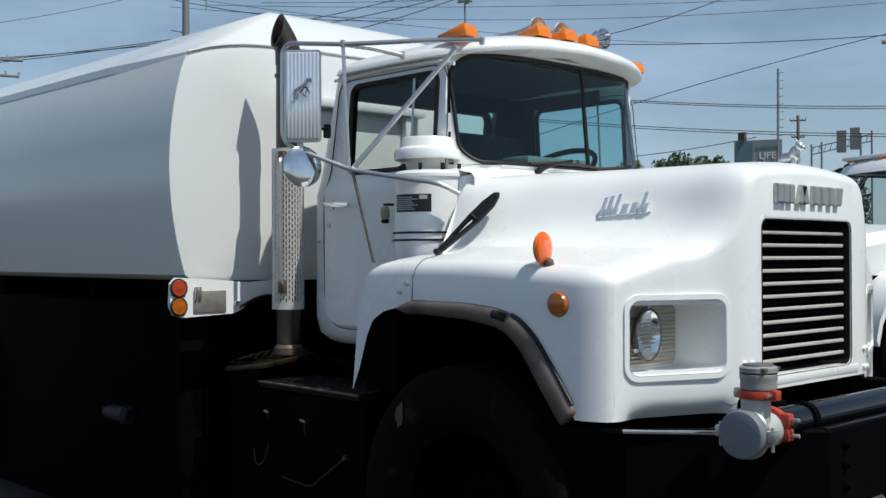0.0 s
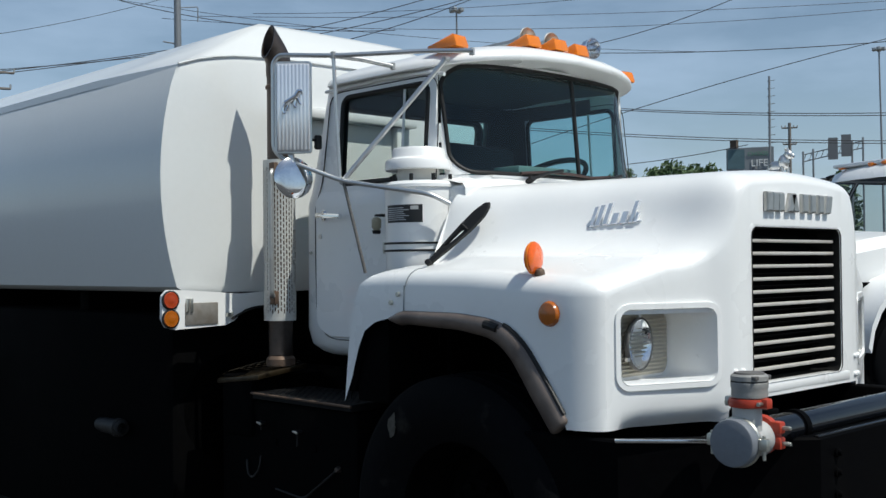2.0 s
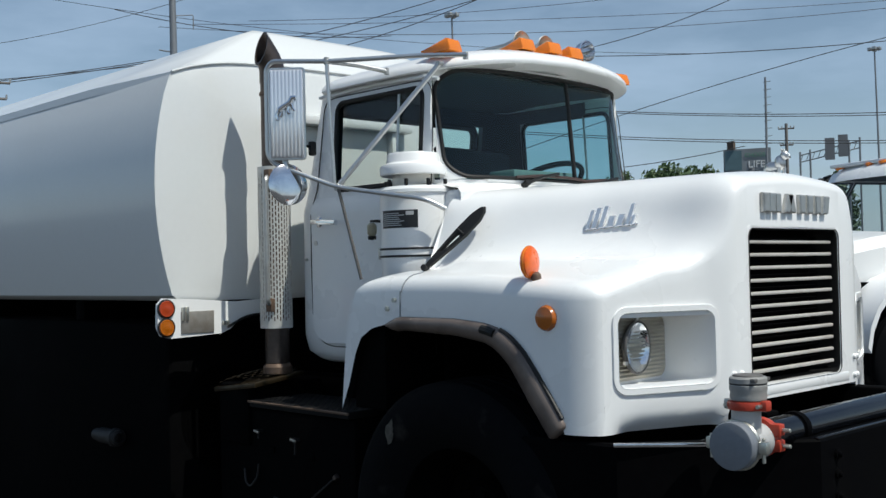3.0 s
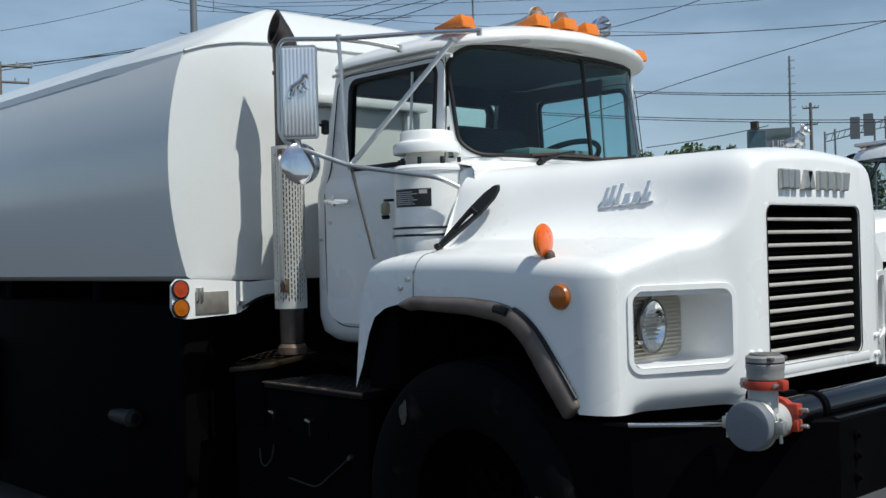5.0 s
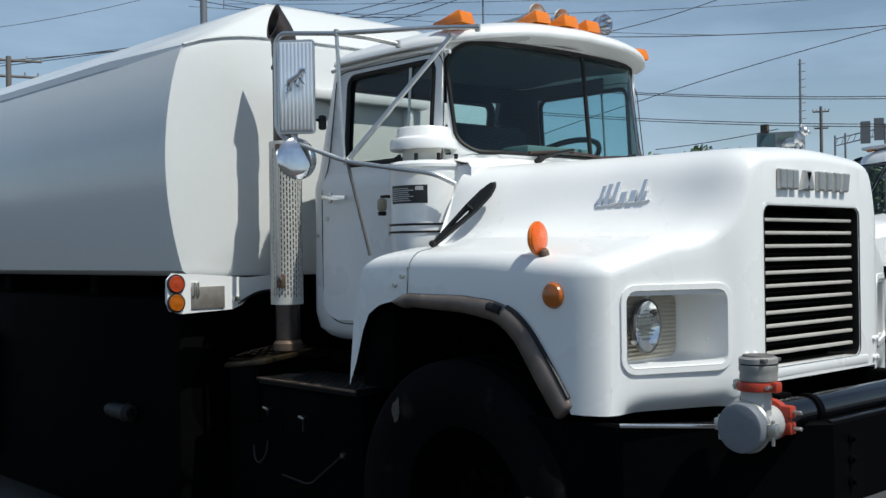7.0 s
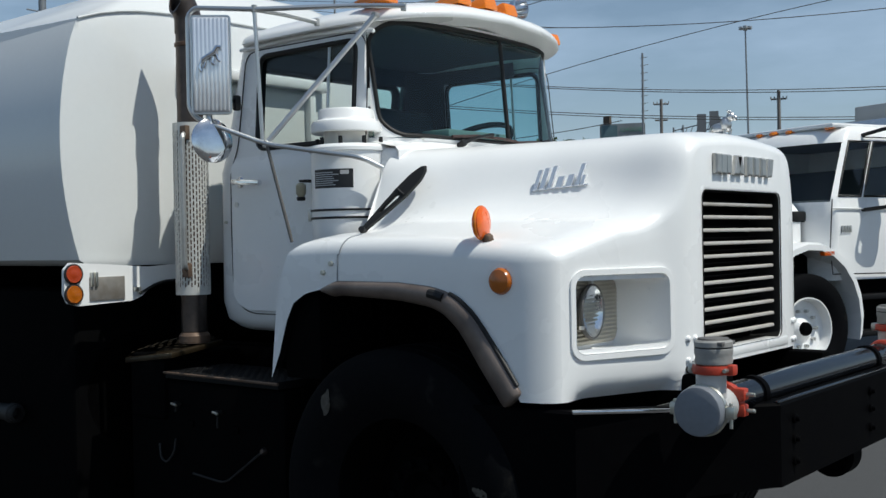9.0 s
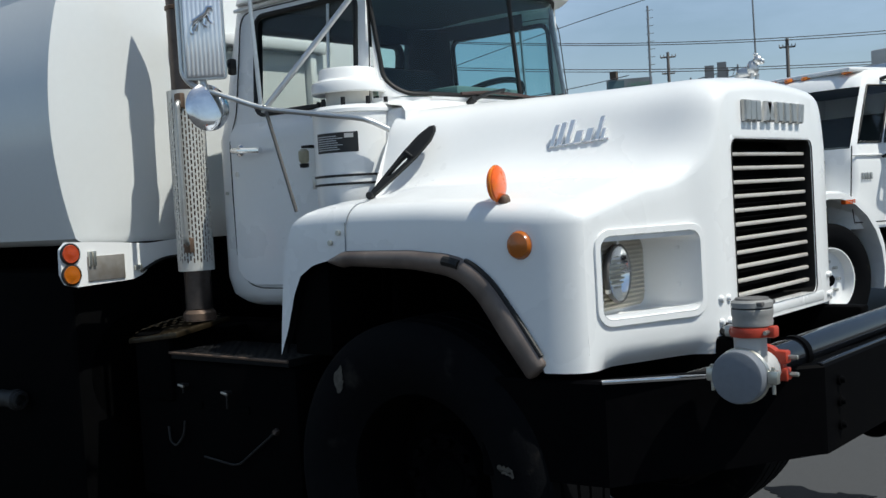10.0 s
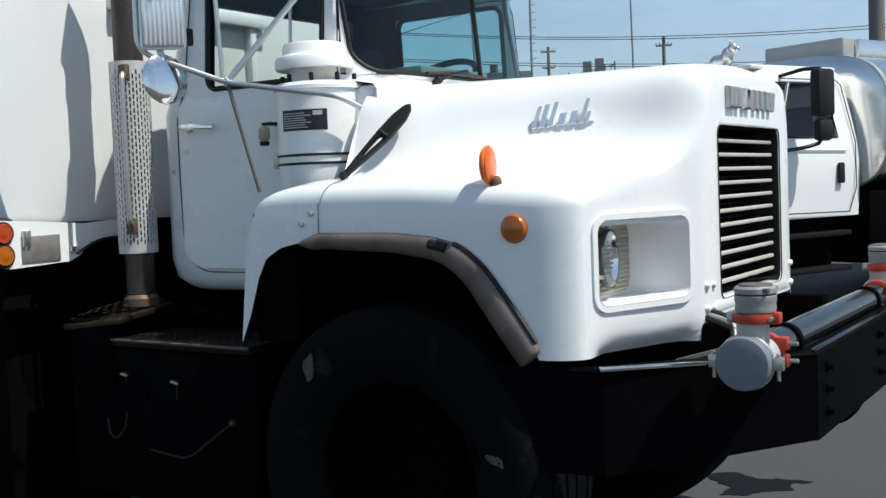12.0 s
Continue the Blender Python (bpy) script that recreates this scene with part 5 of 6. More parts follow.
part("cowl_corner", box(-1.20, -1.068, -0.652, -0.52, 1.62, 1.776, 0.022, 3), WHITE, cab)
part("cowl_top", loops(rows, None, False), WHITE, cab)

# ---------------------------------------------------------------- steps and gear below the cab
part("battery_box", box(-2.39, -2.15, -0.92, -0.5, 0.70, 0.972, 0.02), CHASSIS, truck, "black battery box")


def tread(x0, x1, y0, y1, z, tall, gap):
    """A step of raised diamond marks on a sheet with a turned-down edge."""
    bm = box(x0, x1, y0, y1, z - tall, z, 0.004)
    n, m = int((x1 - x0) / gap), int((y1 - y0) / gap)
    for i in range(n):
        for j in range(m):
            x, y = x0 + gap * (i + 0.6), y0 + gap * (j + 0.6)
            d = 0.28 * gap if (i + j) % 2 else -0.28 * gap
            q = [(x - 0.34 * gap, y - d), (x, y - d * 0.4 - 0.09 * gap), (x + 0.34 * gap, y + d), (x, y + d * 0.4 + 0.09 * gap)]
            a = [bm.verts.new((u, v, z + 0.0005)) for u, v in q]
            b = [bm.verts.new((x + (u - x) * 0.7, y + (v - y) * 0.7, z + 0.0022)) for u, v in q]
            bm.faces.new(b)
            for k in range(4):
                bm.faces.new((a[k], a[(k + 1) % 4], b[(k + 1) % 4], b[k]))
    return bm


lid = tread(-2.41, -2.08, -0.93, -0.66, 1.0, 0.022, 0.024)
for v in lid.verts:
    u, w = (v.co.x + 2.41) / 0.33, (v.co.y + 0.93) / 0.27
    v.co.z += pick(u, [(0, -0.020), (0.12, 0.002), (0.3, 0.022), (0.55, 0.034), (0.8, 0.030), (1, 0.018)]) - 0.034 * (1 - w) ** 2
part("battery_lid", lid, DARKRUST, truck, "worn humped tread plate lid on the battery box")
part("step", tread(-2.14, -1.45, -0.92, -0.60, 0.907, 0.03, 0.021), TREAD, truck, "black expanded metal step")
part("step_edge", tube(bend([(-2.14, -0.925, 0.902), (-1.8, -0.928, 0.902), (-1.45, -0.92, 0.898)], 0.05), 0.006, 6), RUST, truck)
# Tanks also added to hide lit ground seen under the chassis.
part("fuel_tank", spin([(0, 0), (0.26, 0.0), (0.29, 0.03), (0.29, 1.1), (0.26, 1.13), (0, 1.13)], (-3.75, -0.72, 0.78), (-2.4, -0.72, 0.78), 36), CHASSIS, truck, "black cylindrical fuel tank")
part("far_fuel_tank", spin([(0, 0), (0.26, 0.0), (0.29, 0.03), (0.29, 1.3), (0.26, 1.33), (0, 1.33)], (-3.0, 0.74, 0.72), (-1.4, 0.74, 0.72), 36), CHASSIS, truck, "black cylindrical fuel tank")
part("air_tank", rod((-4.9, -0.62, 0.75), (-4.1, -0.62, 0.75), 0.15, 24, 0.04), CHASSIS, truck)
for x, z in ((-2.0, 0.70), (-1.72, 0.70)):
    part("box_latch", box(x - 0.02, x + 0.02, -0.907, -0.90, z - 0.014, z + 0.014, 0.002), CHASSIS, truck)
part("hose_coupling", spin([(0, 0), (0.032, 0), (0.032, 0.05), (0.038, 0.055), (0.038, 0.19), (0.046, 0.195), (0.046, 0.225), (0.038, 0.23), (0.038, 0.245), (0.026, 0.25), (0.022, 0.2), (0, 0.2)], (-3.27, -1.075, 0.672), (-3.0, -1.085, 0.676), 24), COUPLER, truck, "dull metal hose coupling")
# Added black boxes: they cover shaded ground and block light from the underside.
part("side_box", box(-5.2, -2.62, -1.04, -0.45, 0.10, 1.24, 0.03), CHASSIS, truck, "black side box added to keep the underside dark")
part("far_side_box", box(-5.0, -1.5, 0.45, 1.02, 0.34, 1.24, 0.03), CHASSIS, truck, "black side box added to keep the underside dark")
# Carried below the box's own bottom edge to paint the ground's shade black.
part("tool_box", box(-2.42, -1.44, -0.90, -0.5, 0.30, 0.875, 0.02), CHASSIS, truck, "black steel box under the step, carried down over shaded ground")
part("spring_pack", box(-1.55, -0.15, -0.50, -0.42, 0.52, 0.62, 0.01), CHASSIS, truck)
for x, z, drop in ((-2.070, 0.775, 0.03), (-1.805, 0.762, 0.06)):
    valve = part("drain_valve", spin([(0, 0), (0.008, 0), (0.008, 0.02), (0.011, 0.022), (0.011, 0.034), (0, 0.036)], (x, -0.897, z), (x, -1.0, z), 10), COUPLER, truck, "small dark metal drain valve with a bright handle")
    part("valve_handle", tube([(x - 0.016, -0.934, z + 0.004), (x + 0.018, -0.934, z - 0.002)], 0.0045, 6), ZINC, valve)
    part("valve_pipe", rod((x + 0.006, -0.925, z), (x - 0.004, -0.92, z - drop), 0.004, 8), COUPLER, valve)
part("box_stud", spin([(0, 0), (0.014, 0), (0.014, 0.012), (0.009, 0.022), (0, 0.022)], (-1.552, -0.897, 0.635), (-1.552, -1.0, 0.64), 10), STACK, truck)
part("hanging_rod", tube(bend([(-1.557, -0.915, 0.630), (-1.757, -0.915, 0.497), (-1.80, -0.915, 0.488), (-1.98, -0.91, 0.50)], 0.02), 0.0045, 6), COUPLER, truck, "bent dark rod hanging on the box")
part("hanging_chain", tube(bend([(-2.09, -0.91, 0.63), (-2.10, -0.912, 0.57), (-2.15, -0.915, 0.525), (-2.186, -0.915, 0.54), (-2.20, -0.91, 0.60)], 0.03), 0.0045, 6), COUPLER, truck)
part("mud_flap", box(-4.9, -4.88, -1.12, -0.8, 0.25, 1.0, 0.004), CHASSIS, truck)

# ---------------------------------------------------------------- front bumper
def bumper_mesh():
    bm = bmesh.new()
    plan = [(-0.55, -0.97), (-0.14, -0.925), (0.318, -0.565), (0.335, -0.545), (0.335, 0.545), (0.318, 0.565), (-0.14, 0.925), (-0.55, 0.97)]
    rows = []
    for x, y in plan:
        u, v = x - 0.05, y * 0.97
        low, top = (0.675, 0.925) if abs(y) < 0.6 else (0.61, 0.908)
        rows.append([(x, y, low), (x, y, top - 0.008), (x - 0.006, y * 0.995, top), (u, v, top), (u, v, top - 0.012), (x - 0.012, y * 0.985, top - 0.016), (x - 0.012, y * 0.985, low)])
    return loops(rows, bm, True, (True, True))


bumper = part("bumper", bumper_mesh(), BLACK, truck, "black steel bumper with swept-back ends", 25)
for y in (-0.446, 0.25):
    for z in (0.739, 0.806, 0.867):
        p = Vector((0.335, y, z))
        part("bolt", spin([(0, 0.020), (0.007, 0.020), (0.009, 0.014), (0.009, 0.009), (0.015, 0.008), (0.015, 0.0)], p, p + Vector((1, 0, 0)), 12), BLACK, bumper)
# Bright strip added to paint the highlight along the black top flange.
part("top_strip", shift(box(0.0, 0.31, -0.012, 0.012, -0.006, 0.006, 0.003), basis((-0.145, -0.935, 0.909), (0.75, 0.66, 0), (-0.66, 0.75, 0))), OLDCHROME, bumper, "bright strip painting the highlight on the bumper top edge")
part("front_strip", box(0.314, 0.332, -0.55, 0.55, 0.923, 0.930, 0.003), GLOSSBLACK, bumper, "gloss black top edge of the bumper")
nozzle = part("spray_head", spin([(0, 0), (0.070, 0.0), (0.085, 0.012), (0.085, 0.10), (0.070, 0.112), (0, 0.112)], (0.15, 0.36, 0.602), (0.15, 1.0, 0.602), 28), BLACK, truck, "black round spray head under the bumper")
part("head_bracket", box(0.12, 0.18, 0.395, 0.435, 0.66, 0.71, 0.006), BLACK, nozzle)
part("bumper_deck", box(-0.35, 0.27, -0.46, 0.46, 0.70, 0.86, 0.01), CHASSIS, truck)
for k in range(3):
    part("front_hose", tube(bend([(-0.1, -0.42, 1.02), (0.06 + 0.02 * k, -0.44 - 0.02 * k, 1.0 - 0.02 * k), (0.10, -0.52, 0.92), (-0.05, -0.58 - 0.03 * k, 0.88)], 0.08), 0.012, 8), GALV if k == 1 else SEAL, truck)
part("shroud_sill", box(-0.06, 0.002, -0.40, 0.36, 1.004, 1.042, 0.008), WHITE, hood)

# spray bar with hydrant couplings at both ends
PX, PZ = 0.236, 0.945
pipe = part("spray_pipe", rod((PX, -0.70, PZ), (PX, 0.70, PZ), 0.048, 28), GLOSSBLACK, truck, "gloss black spray pipe across the bumper")
for y in (-0.52, 0.52):
    part("pipe_strap", spin([(0.048, 0), (0.054, 0.002), (0.054, 0.03), (0.048, 0.032)], (PX, y - 0.016, PZ), (PX, y + 1, PZ), 28), BLACK, pipe)
    part("pipe_foot", box(PX - 0.05, PX + 0.05, y - 0.03, y + 0.03, 0.885, 0.91, 0.004), BLACK, pipe)


def coupling(side):
    s = side
    at = Matrix.Translation((PX, s * 0.77, PZ))
    m = Matrix.Translation((0, s * 0.028, 0)) @ at @ Matrix.Diagonal((0.90, 0.92, 0.88, 1)) @ at.inverted()

    def fit_part(name, bm, mat, parent, label=""):
        return part(name, shift(bm, m), mat, parent, label)

    tee = fit_part("tee_body", spin([(0, 0), (0.060, 0.0), (0.060, 0.02), (0.057, 0.03), (0.057, 0.10), (0.066, 0.112), (0.066, 0.125), (0, 0.125)], (PX, s * 0.70, PZ - 0.010), (PX - 0.006, s * 2, PZ - 0.014), 32), LIGHTGREY, pipe, "pale grey cast tee with capped outlets")
    fit_part("neck", rod((PX, s * 0.77, PZ), (PX, s * 0.77, 1.10), 0.047, 28), LIGHTGREY, tee)
    a = (PX - 0.008, s * 0.834, PZ - 0.012)
    fit_part("end_cap", spin([(0, 0.024), (0.070, 0.0235), (0.077, 0.021), (0.080, 0.014), (0.0805, 0.006), (0.080, -0.012), (0.072, -0.016)], a, (PX - 0.008, s * 3, PZ - 0.012), 36), SLATE, tee, "flat slate-grey end cap")
    fit_part("cap_ring", spin([(0.066, -0.03), (0.082, -0.028), (0.085, -0.02), (0.082, -0.012), (0.072, -0.010)], a, (PX - 0.008, s * 3, PZ - 0.012), 36), ZINC, tee, "zinc clamp ring")
    for k in (1, -1):
        p = Vector((PX - 0.008 + k * 0.094, s * 0.815, PZ - 0.012))
        lug = fit_part("clamp_lug", box(p.x - 0.016, p.x + 0.016, p.y - 0.012, p.y + 0.012, p.z - 0.02, p.z + 0.02, 0.005), ZINC, tee)
        fit_part("clamp_bolt", rod(p + Vector((0, 0, -0.05)), p + Vector((0, 0, 0.03)), 0.006, 8), ZINC, lug)
    for z0, z1 in ((1.045, 1.078),):
        red = fit_part("red_clamp", spin([(0.048, z0), (0.061, z0 + 0.003), (0.064, (z0 + z1) / 2), (0.061, z1 - 0.003), (0.048, z1)], (PX + 0.005, s * 0.77, 0), (PX + 0.005, s * 0.77, 1), 32), REDIRON, tee, "orange-red grooved pipe coupling")
        for k in (1, -1):
            p = Vector((PX + 0.005 + k * 0.058, s * 0.77, (z0 + z1) / 2))
            fit_part("clamp_ear", box(p.x - 0.02, p.x + 0.02, p.y - 0.018, p.y + 0.018, p.z - 0.017, p.z + 0.017, 0.006), REDIRON if k > 0 else GALV, red)
            fit_part("ear_bolt", rod(p + Vector((0, -s * 0.035, 0)), p + Vector((0, s * 0.04, 0)), 0.007, 8), ZINC, red)
    q = (PX, s * 0.665, PZ)
    red = fit_part("side_clamp", spin([(0.050, 0), (0.064, 0.003), (0.068, 0.018), (0.064, 0.033), (0.050, 0.036)], q, (PX, s * 3, PZ), 32), REDIRON, tee, "orange-red grooved pipe coupling")
    for k in (1, -1):
        p = Vector((PX + 0.056, s * 0.683, PZ + 0.002 + 0.026 * k))
        fit_part("clamp_ear", box(p.x - 0.022, p.x + 0.022, p.y - 0.018, p.y + 0.018, p.z - 0.02, p.z + 0.02, 0.006), REDIRON, red)
        fit_part("ear_bolt", rod(p + Vector((-0.04, 0, 0)), p + Vector((0.05, 0, 0)), 0.007, 8), ZINC, red)
    fit_part("top_cap", spin([(0.048, 1.075), (0.057, 1.08), (0.059, 1.09), (0.057, 1.105), (0.060, 1.112), (0.060, 1.128), (0.057, 1.132), (0.060, 1.136), (0.060, 1.15), (0.054, 1.156), (0.0, 1.158)], (PX + 0.01, s * 0.77, 0), (PX + 0.01, s * 0.77, 1), 36), CAPGREY, tee, "grey screw cap with a dark groove")
    fit_part("cap_flat", box(PX + 0.012, PX + 0.062, s * 0.77 - 0.048, s * 0.77 + 0.048, 1.140, 1.153, 0.003), DARKCAP, tee)
    fit_part("cap_top", spin([(0.050, 1.1565), (0.047, 1.162), (0, 1.163)], (PX + 0.01, s * 0.77, 0), (PX + 0.01, s * 0.77, 1), 36), DARKCAP, tee, "dark worn cap top")
    fit_part("cap_groove", spin([(0.0585, 1.130), (0.0597, 1.131), (0.0585, 1.136)], (PX + 0.01, s * 0.77, 0), (PX + 0.01, s * 0.77, 1), 36), SEAL, tee)


coupling(-1)
coupling(1)

# dark sheet that paints a cast shadow on the asphalt beside the far coupling
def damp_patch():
    """A thin dark sheet with a ragged edge, laid down as a painted shadow."""
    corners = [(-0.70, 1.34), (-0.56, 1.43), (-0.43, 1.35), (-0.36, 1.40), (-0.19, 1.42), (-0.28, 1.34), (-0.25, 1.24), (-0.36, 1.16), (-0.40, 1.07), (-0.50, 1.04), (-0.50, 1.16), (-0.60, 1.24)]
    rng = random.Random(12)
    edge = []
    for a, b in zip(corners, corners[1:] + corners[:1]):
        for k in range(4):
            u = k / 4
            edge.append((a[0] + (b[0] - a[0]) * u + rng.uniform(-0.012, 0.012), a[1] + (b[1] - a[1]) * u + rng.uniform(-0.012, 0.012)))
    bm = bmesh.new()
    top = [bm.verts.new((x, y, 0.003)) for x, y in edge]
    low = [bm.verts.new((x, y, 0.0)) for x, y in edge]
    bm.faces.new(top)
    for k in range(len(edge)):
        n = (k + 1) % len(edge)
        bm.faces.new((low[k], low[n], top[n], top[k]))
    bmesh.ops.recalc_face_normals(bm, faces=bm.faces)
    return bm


solo("damp_patch", damp_patch(), SHADEPATCH, "dark sheet painting a shadow on the grey asphalt", "stain", "", "structure", 0)

# ---------------------------------------------------------------- the other truck
def other_truck():
    """A white medium truck with a polished tank, built round its own front axle: x ahead, y to its left."""
    at = Vector((-3.176, 6.758, 0))
    T = basis(at, (-0.387, -0.922, 0), (0.922, -0.387, 0)) @ Matrix.Scale(1.05, 4)
    t2 = thing("work_truck", at, "white medium work truck with a polished tank, parked behind", "truck")

    def add(name, bm, mat, parent=t2, label="", smooth=35.0):
        return part(name, shift(bm, T), mat, parent, label, smooth)

    # cab: rings of plan at heights, openings left out
    zs = [0.92, 1.0, 1.2, 1.45, 1.64, 1.70, 1.83, 2.0, 2.20, 2.29, 2.36]
    def ring(z):
        f = pick(z, [(0.92, -0.30), (1.64, -0.30), (2.29, -0.64), (2.36, -0.76)])
        w = pick(z, [(0.92, 0.96), (1.45, 0.99), (1.64, 0.97), (2.29, 0.83), (2.36, 0.77)])
        r = pick(z, [(0.92, -1.99), (1.6, -1.99), (2.29, -1.93), (2.36, -1.88)])
        half = [(f + 0.10, 0.0), (f + 0.085, w * 0.35), (f + 0.04, w * 0.7), (f - 0.02, w * 0.9), (f - 0.06, w * 0.975), (f - 0.10, w), (f - 0.13, w), (f - 0.40, w), (f - 0.46, w), (r + 0.39, w), (r + 0.2, w), (r + 0.05, w * 0.98), (r, w * 0.92), (r, 0.0)]
        return half
    bm = bmesh.new()
    rings = []
    for z in zs:
        h = ring(z)
        rings.append([bm.verts.new((x, y, z)) for x, y in h] + [bm.verts.new((x, -y, z)) for x, y in h[-2:0:-1]])
    n = len(rings[0])
    for i, (p, q) in enumerate(zip(rings, rings[1:])):
        zm = (zs[i] + zs[i + 1]) / 2
        for k in range(n):
            hh = k if k < 13 else n - 1 - k
            if 1.64 < zm < 2.20 and hh < 4:
                continue
            if 1.70 < zm < 2.20 and (hh == 6 or hh == 8):
                continue
            bm.faces.new((p[k], p[(k + 1) % n], q[(k + 1) % n], q[k]))
    bm.faces.new(rings[-1])
    bm.faces.new(rings[0][::-1])
    body = add("cab", bm, WHITE, t2, "white cab with dark glass", 40)
    add("roof_panel", box(-1.88, -0.62, -0.75, 0.75, 2.35, 2.39, 0.018), WHITE, body)
    # glass and dark inside
    rows = []
    for z in (1.63, 1.75, 1.95, 2.21):
        h = ring(z)[:5]
        rows.append([(x - 0.012, -y, z) for x, y in h[::-1]] + [(x - 0.012, y, z) for x, y in h[1:]])
    pane = add("windscreen", loops(rows, None, False), SIDEGLASS, body, "dark windscreen")
    pane.visible_shadow = False
    for s in (-1, 1):
        for a, b in ((6, 7), (8, 9)):
            rows = []
            for z in (1.69, 1.83, 2.0, 2.21):
                h = ring(z)
                rows.append([(h[a][0] + 0.01, s * (h[a][1] - 0.01), z), (h[b][0] - 0.01, s * (h[b][1] - 0.01), z)])
            g = add("side_glass", loops(rows, None, False), SIDEGLASS, body)
            g.visible_shadow = False
            rim = [(x, s * (abs(y) + 0.012), z) for x, y, z in [rows[0][0], rows[1][0], rows[2][0], rows[3][0], rows[3][1], rows[2][1], rows[1][1], rows[0][1]]]
            add("window_seal", tube(rim, 0.011, 6, None, True), SEAL, body)
        line = [(-0.33, s * 0.998, 1.66), (-0.30, s * 0.993, 1.2), (-0.34, s * 0.985, 0.98), (-1.74, s * 0.985, 0.96), (-1.85, s * 0.99, 1.2), (-1.85, s * 0.985, 1.64), (-1.79, s * 0.87, 2.20), (-1.72, s * 0.86, 2.25), (-0.90, s * 0.86, 2.25)]
        door = add("door", tube(line, 0.006, 6), SEAL, body, "white door with black handle")
        add("door_handle", box(-1.64, -1.55, min(s * 0.99, s * 1.02), max(s * 0.99, s * 1.02), 1.24, 1.44, 0.015), SEAL, door)
        add("belt_line", tube([(-0.32, s * 0.99, 1.58), (-1.7, s * 0.993, 1.56)], 0.008, 6), WHITE, door)
        for k in range(4):
            add("badge_bar", box(-0.47 - 0.035 * k, -0.45 - 0.035 * k, min(s * 0.99, s * 1.0), max(s * 0.99, s * 1.0), 1.36, 1.42, 0.002), GALV, door)
        # mirror on its arm
        arm = add("mirror_arm", tube(bend([(-0.74, s * 0.97, 1.56), (-0.78, s * 1.2, 1.58), (-0.95, s * 1.25, 1.62), (-0.98, s * 1.25, 1.7)], 0.05), 0.018, 8), SEAL, body, "black mirror arm")
        add("mirror_housing", box(-1.12, -0.88, s * 1.25 - 0.06, s * 1.25 + 0.06, 1.86, 2.30, 0.04), SEAL, arm, "black mirror housing")
        add("lower_mirror", box(-1.10, -0.90, s * 1.25 - 0.05, s * 1.25 + 0.05, 1.64, 1.84, 0.04), SEAL, arm)
        add("upper_arm", tube(bend([(-0.92, s * 0.83, 2.27), (-0.93, s * 1.1, 2.31), (-0.98, s * 1.25, 2.30)], 0.05), 0.018, 8), SEAL, arm)
    add("dash", box(-0.62, -0.34, -0.88, 0.88, 1.3, 1.66, 0.04), TRIM, body)
    add("seat_row", box(-1.7, -1.45, -0.8, 0.8, 1.2, 2.0, 0.06), TRIM, body)
    add("headlining", box(-1.85, -0.72, -0.75, 0.75, 2.23, 2.26, 0.0), TRIM, body)
    for y in (-0.66, -0.2, 0.0, 0.2, 0.66):
        add("roof_marker", spin([(0, -0.012), (0.05, -0.01), (0.06, 0.0), (0.05, 0.02), (0, 0.026)], (-0.64 - 0.08 * abs(y), y, 2.355), (-0.5, y, 2.85), 14), AMBER, body, "amber roof marker lamp")
    # hood and fenders
    rows = []
    for x, w, zt in ((-0.22, 0.72, 1.66), (0.1, 0.70, 1.62), (0.5, 0.66, 1.55), (0.85, 0.60, 1.44), (0.95, 0.56, 1.30)):
        rows.append([(x, -w, 0.9), (x, -w, zt - 0.12), (x, -w + 0.1, zt - 0.02), (x, 0, zt + 0.02), (x, w - 0.1, zt - 0.02), (x, w, zt - 0.12), (x, w, 0.9)])
    bonnet = add("hood", loops(rows, None, False, (False, False)), WHITE, t2, "white sloping hood", 40)
    add("nose", box(0.9, 0.98, -0.56, 0.56, 0.7, 1.32, 0.03), SEAL, bonnet)
    for s in (-1, 1):
        rows = []
        for k in range(13):
            a = radians(195 - 190 * k / 12)
            x, z = 0.62 * math.cos(a) * 0.98, 0.62 + 0.66 * math.sin(a)
            rows.append([(x, s * 0.70, z), (x, s * 1.04, z), (x * 1.02, s * 1.08, z - 0.02), (x * 0.97, s * 1.08, z - 0.07), (x * 0.94, s * 0.72, z - 0.06)])
        f = add("fender", loops(rows, None, True, (True, True)), WHITE, bonnet, "white front fender", 50)
        add("fender_lamp", box(-0.27, -0.14, s * 1.05 - 0.03, s * 1.05 + 0.03, 1.15, 1.20, 0.01), ORANGE, f)
        add("fender_liner", box(-0.5, 0.5, s * 0.72 - 0.02, s * 0.72 + 0.02, 0.6, 1.2, 0.0), CHASSIS, f)
        add("air_inlet", box(-0.30, -0.12, min(s * 0.70, s * 0.735), max(s * 0.70, s * 0.735), 1.46, 1.56, 0.02), SEAL, bonnet)
        c = Vector((0, s * 0.93, 0.5))
        rim = add("wheel", spin([(0, 0.03), (0.06, 0.03), (0.085, 0.0), (0.14, -0.02), (0.20, 0.0), (0.25, 0.0), (0.265, 0.05), (0.275, 0.085), (0.285, 0.085), (0.285, -0.16)], c, c + Vector((0, s, 0)), 40), WHITE, t2, "white steel wheel")
        add("hub", spin([(0, 0.08), (0.05, 0.075), (0.062, 0.05), (0.062, 0.0)], c, c + Vector((0, s, 0)), 24), BLACK, rim)
        add("tyre", tyre_mesh(c - Vector((0, s * 0.02, 0)), 0.5, 0.125, s, 0.285), RUBBER, rim, "black tyre")
        for k in range(10):
            a = 2 * math.pi * k / 10
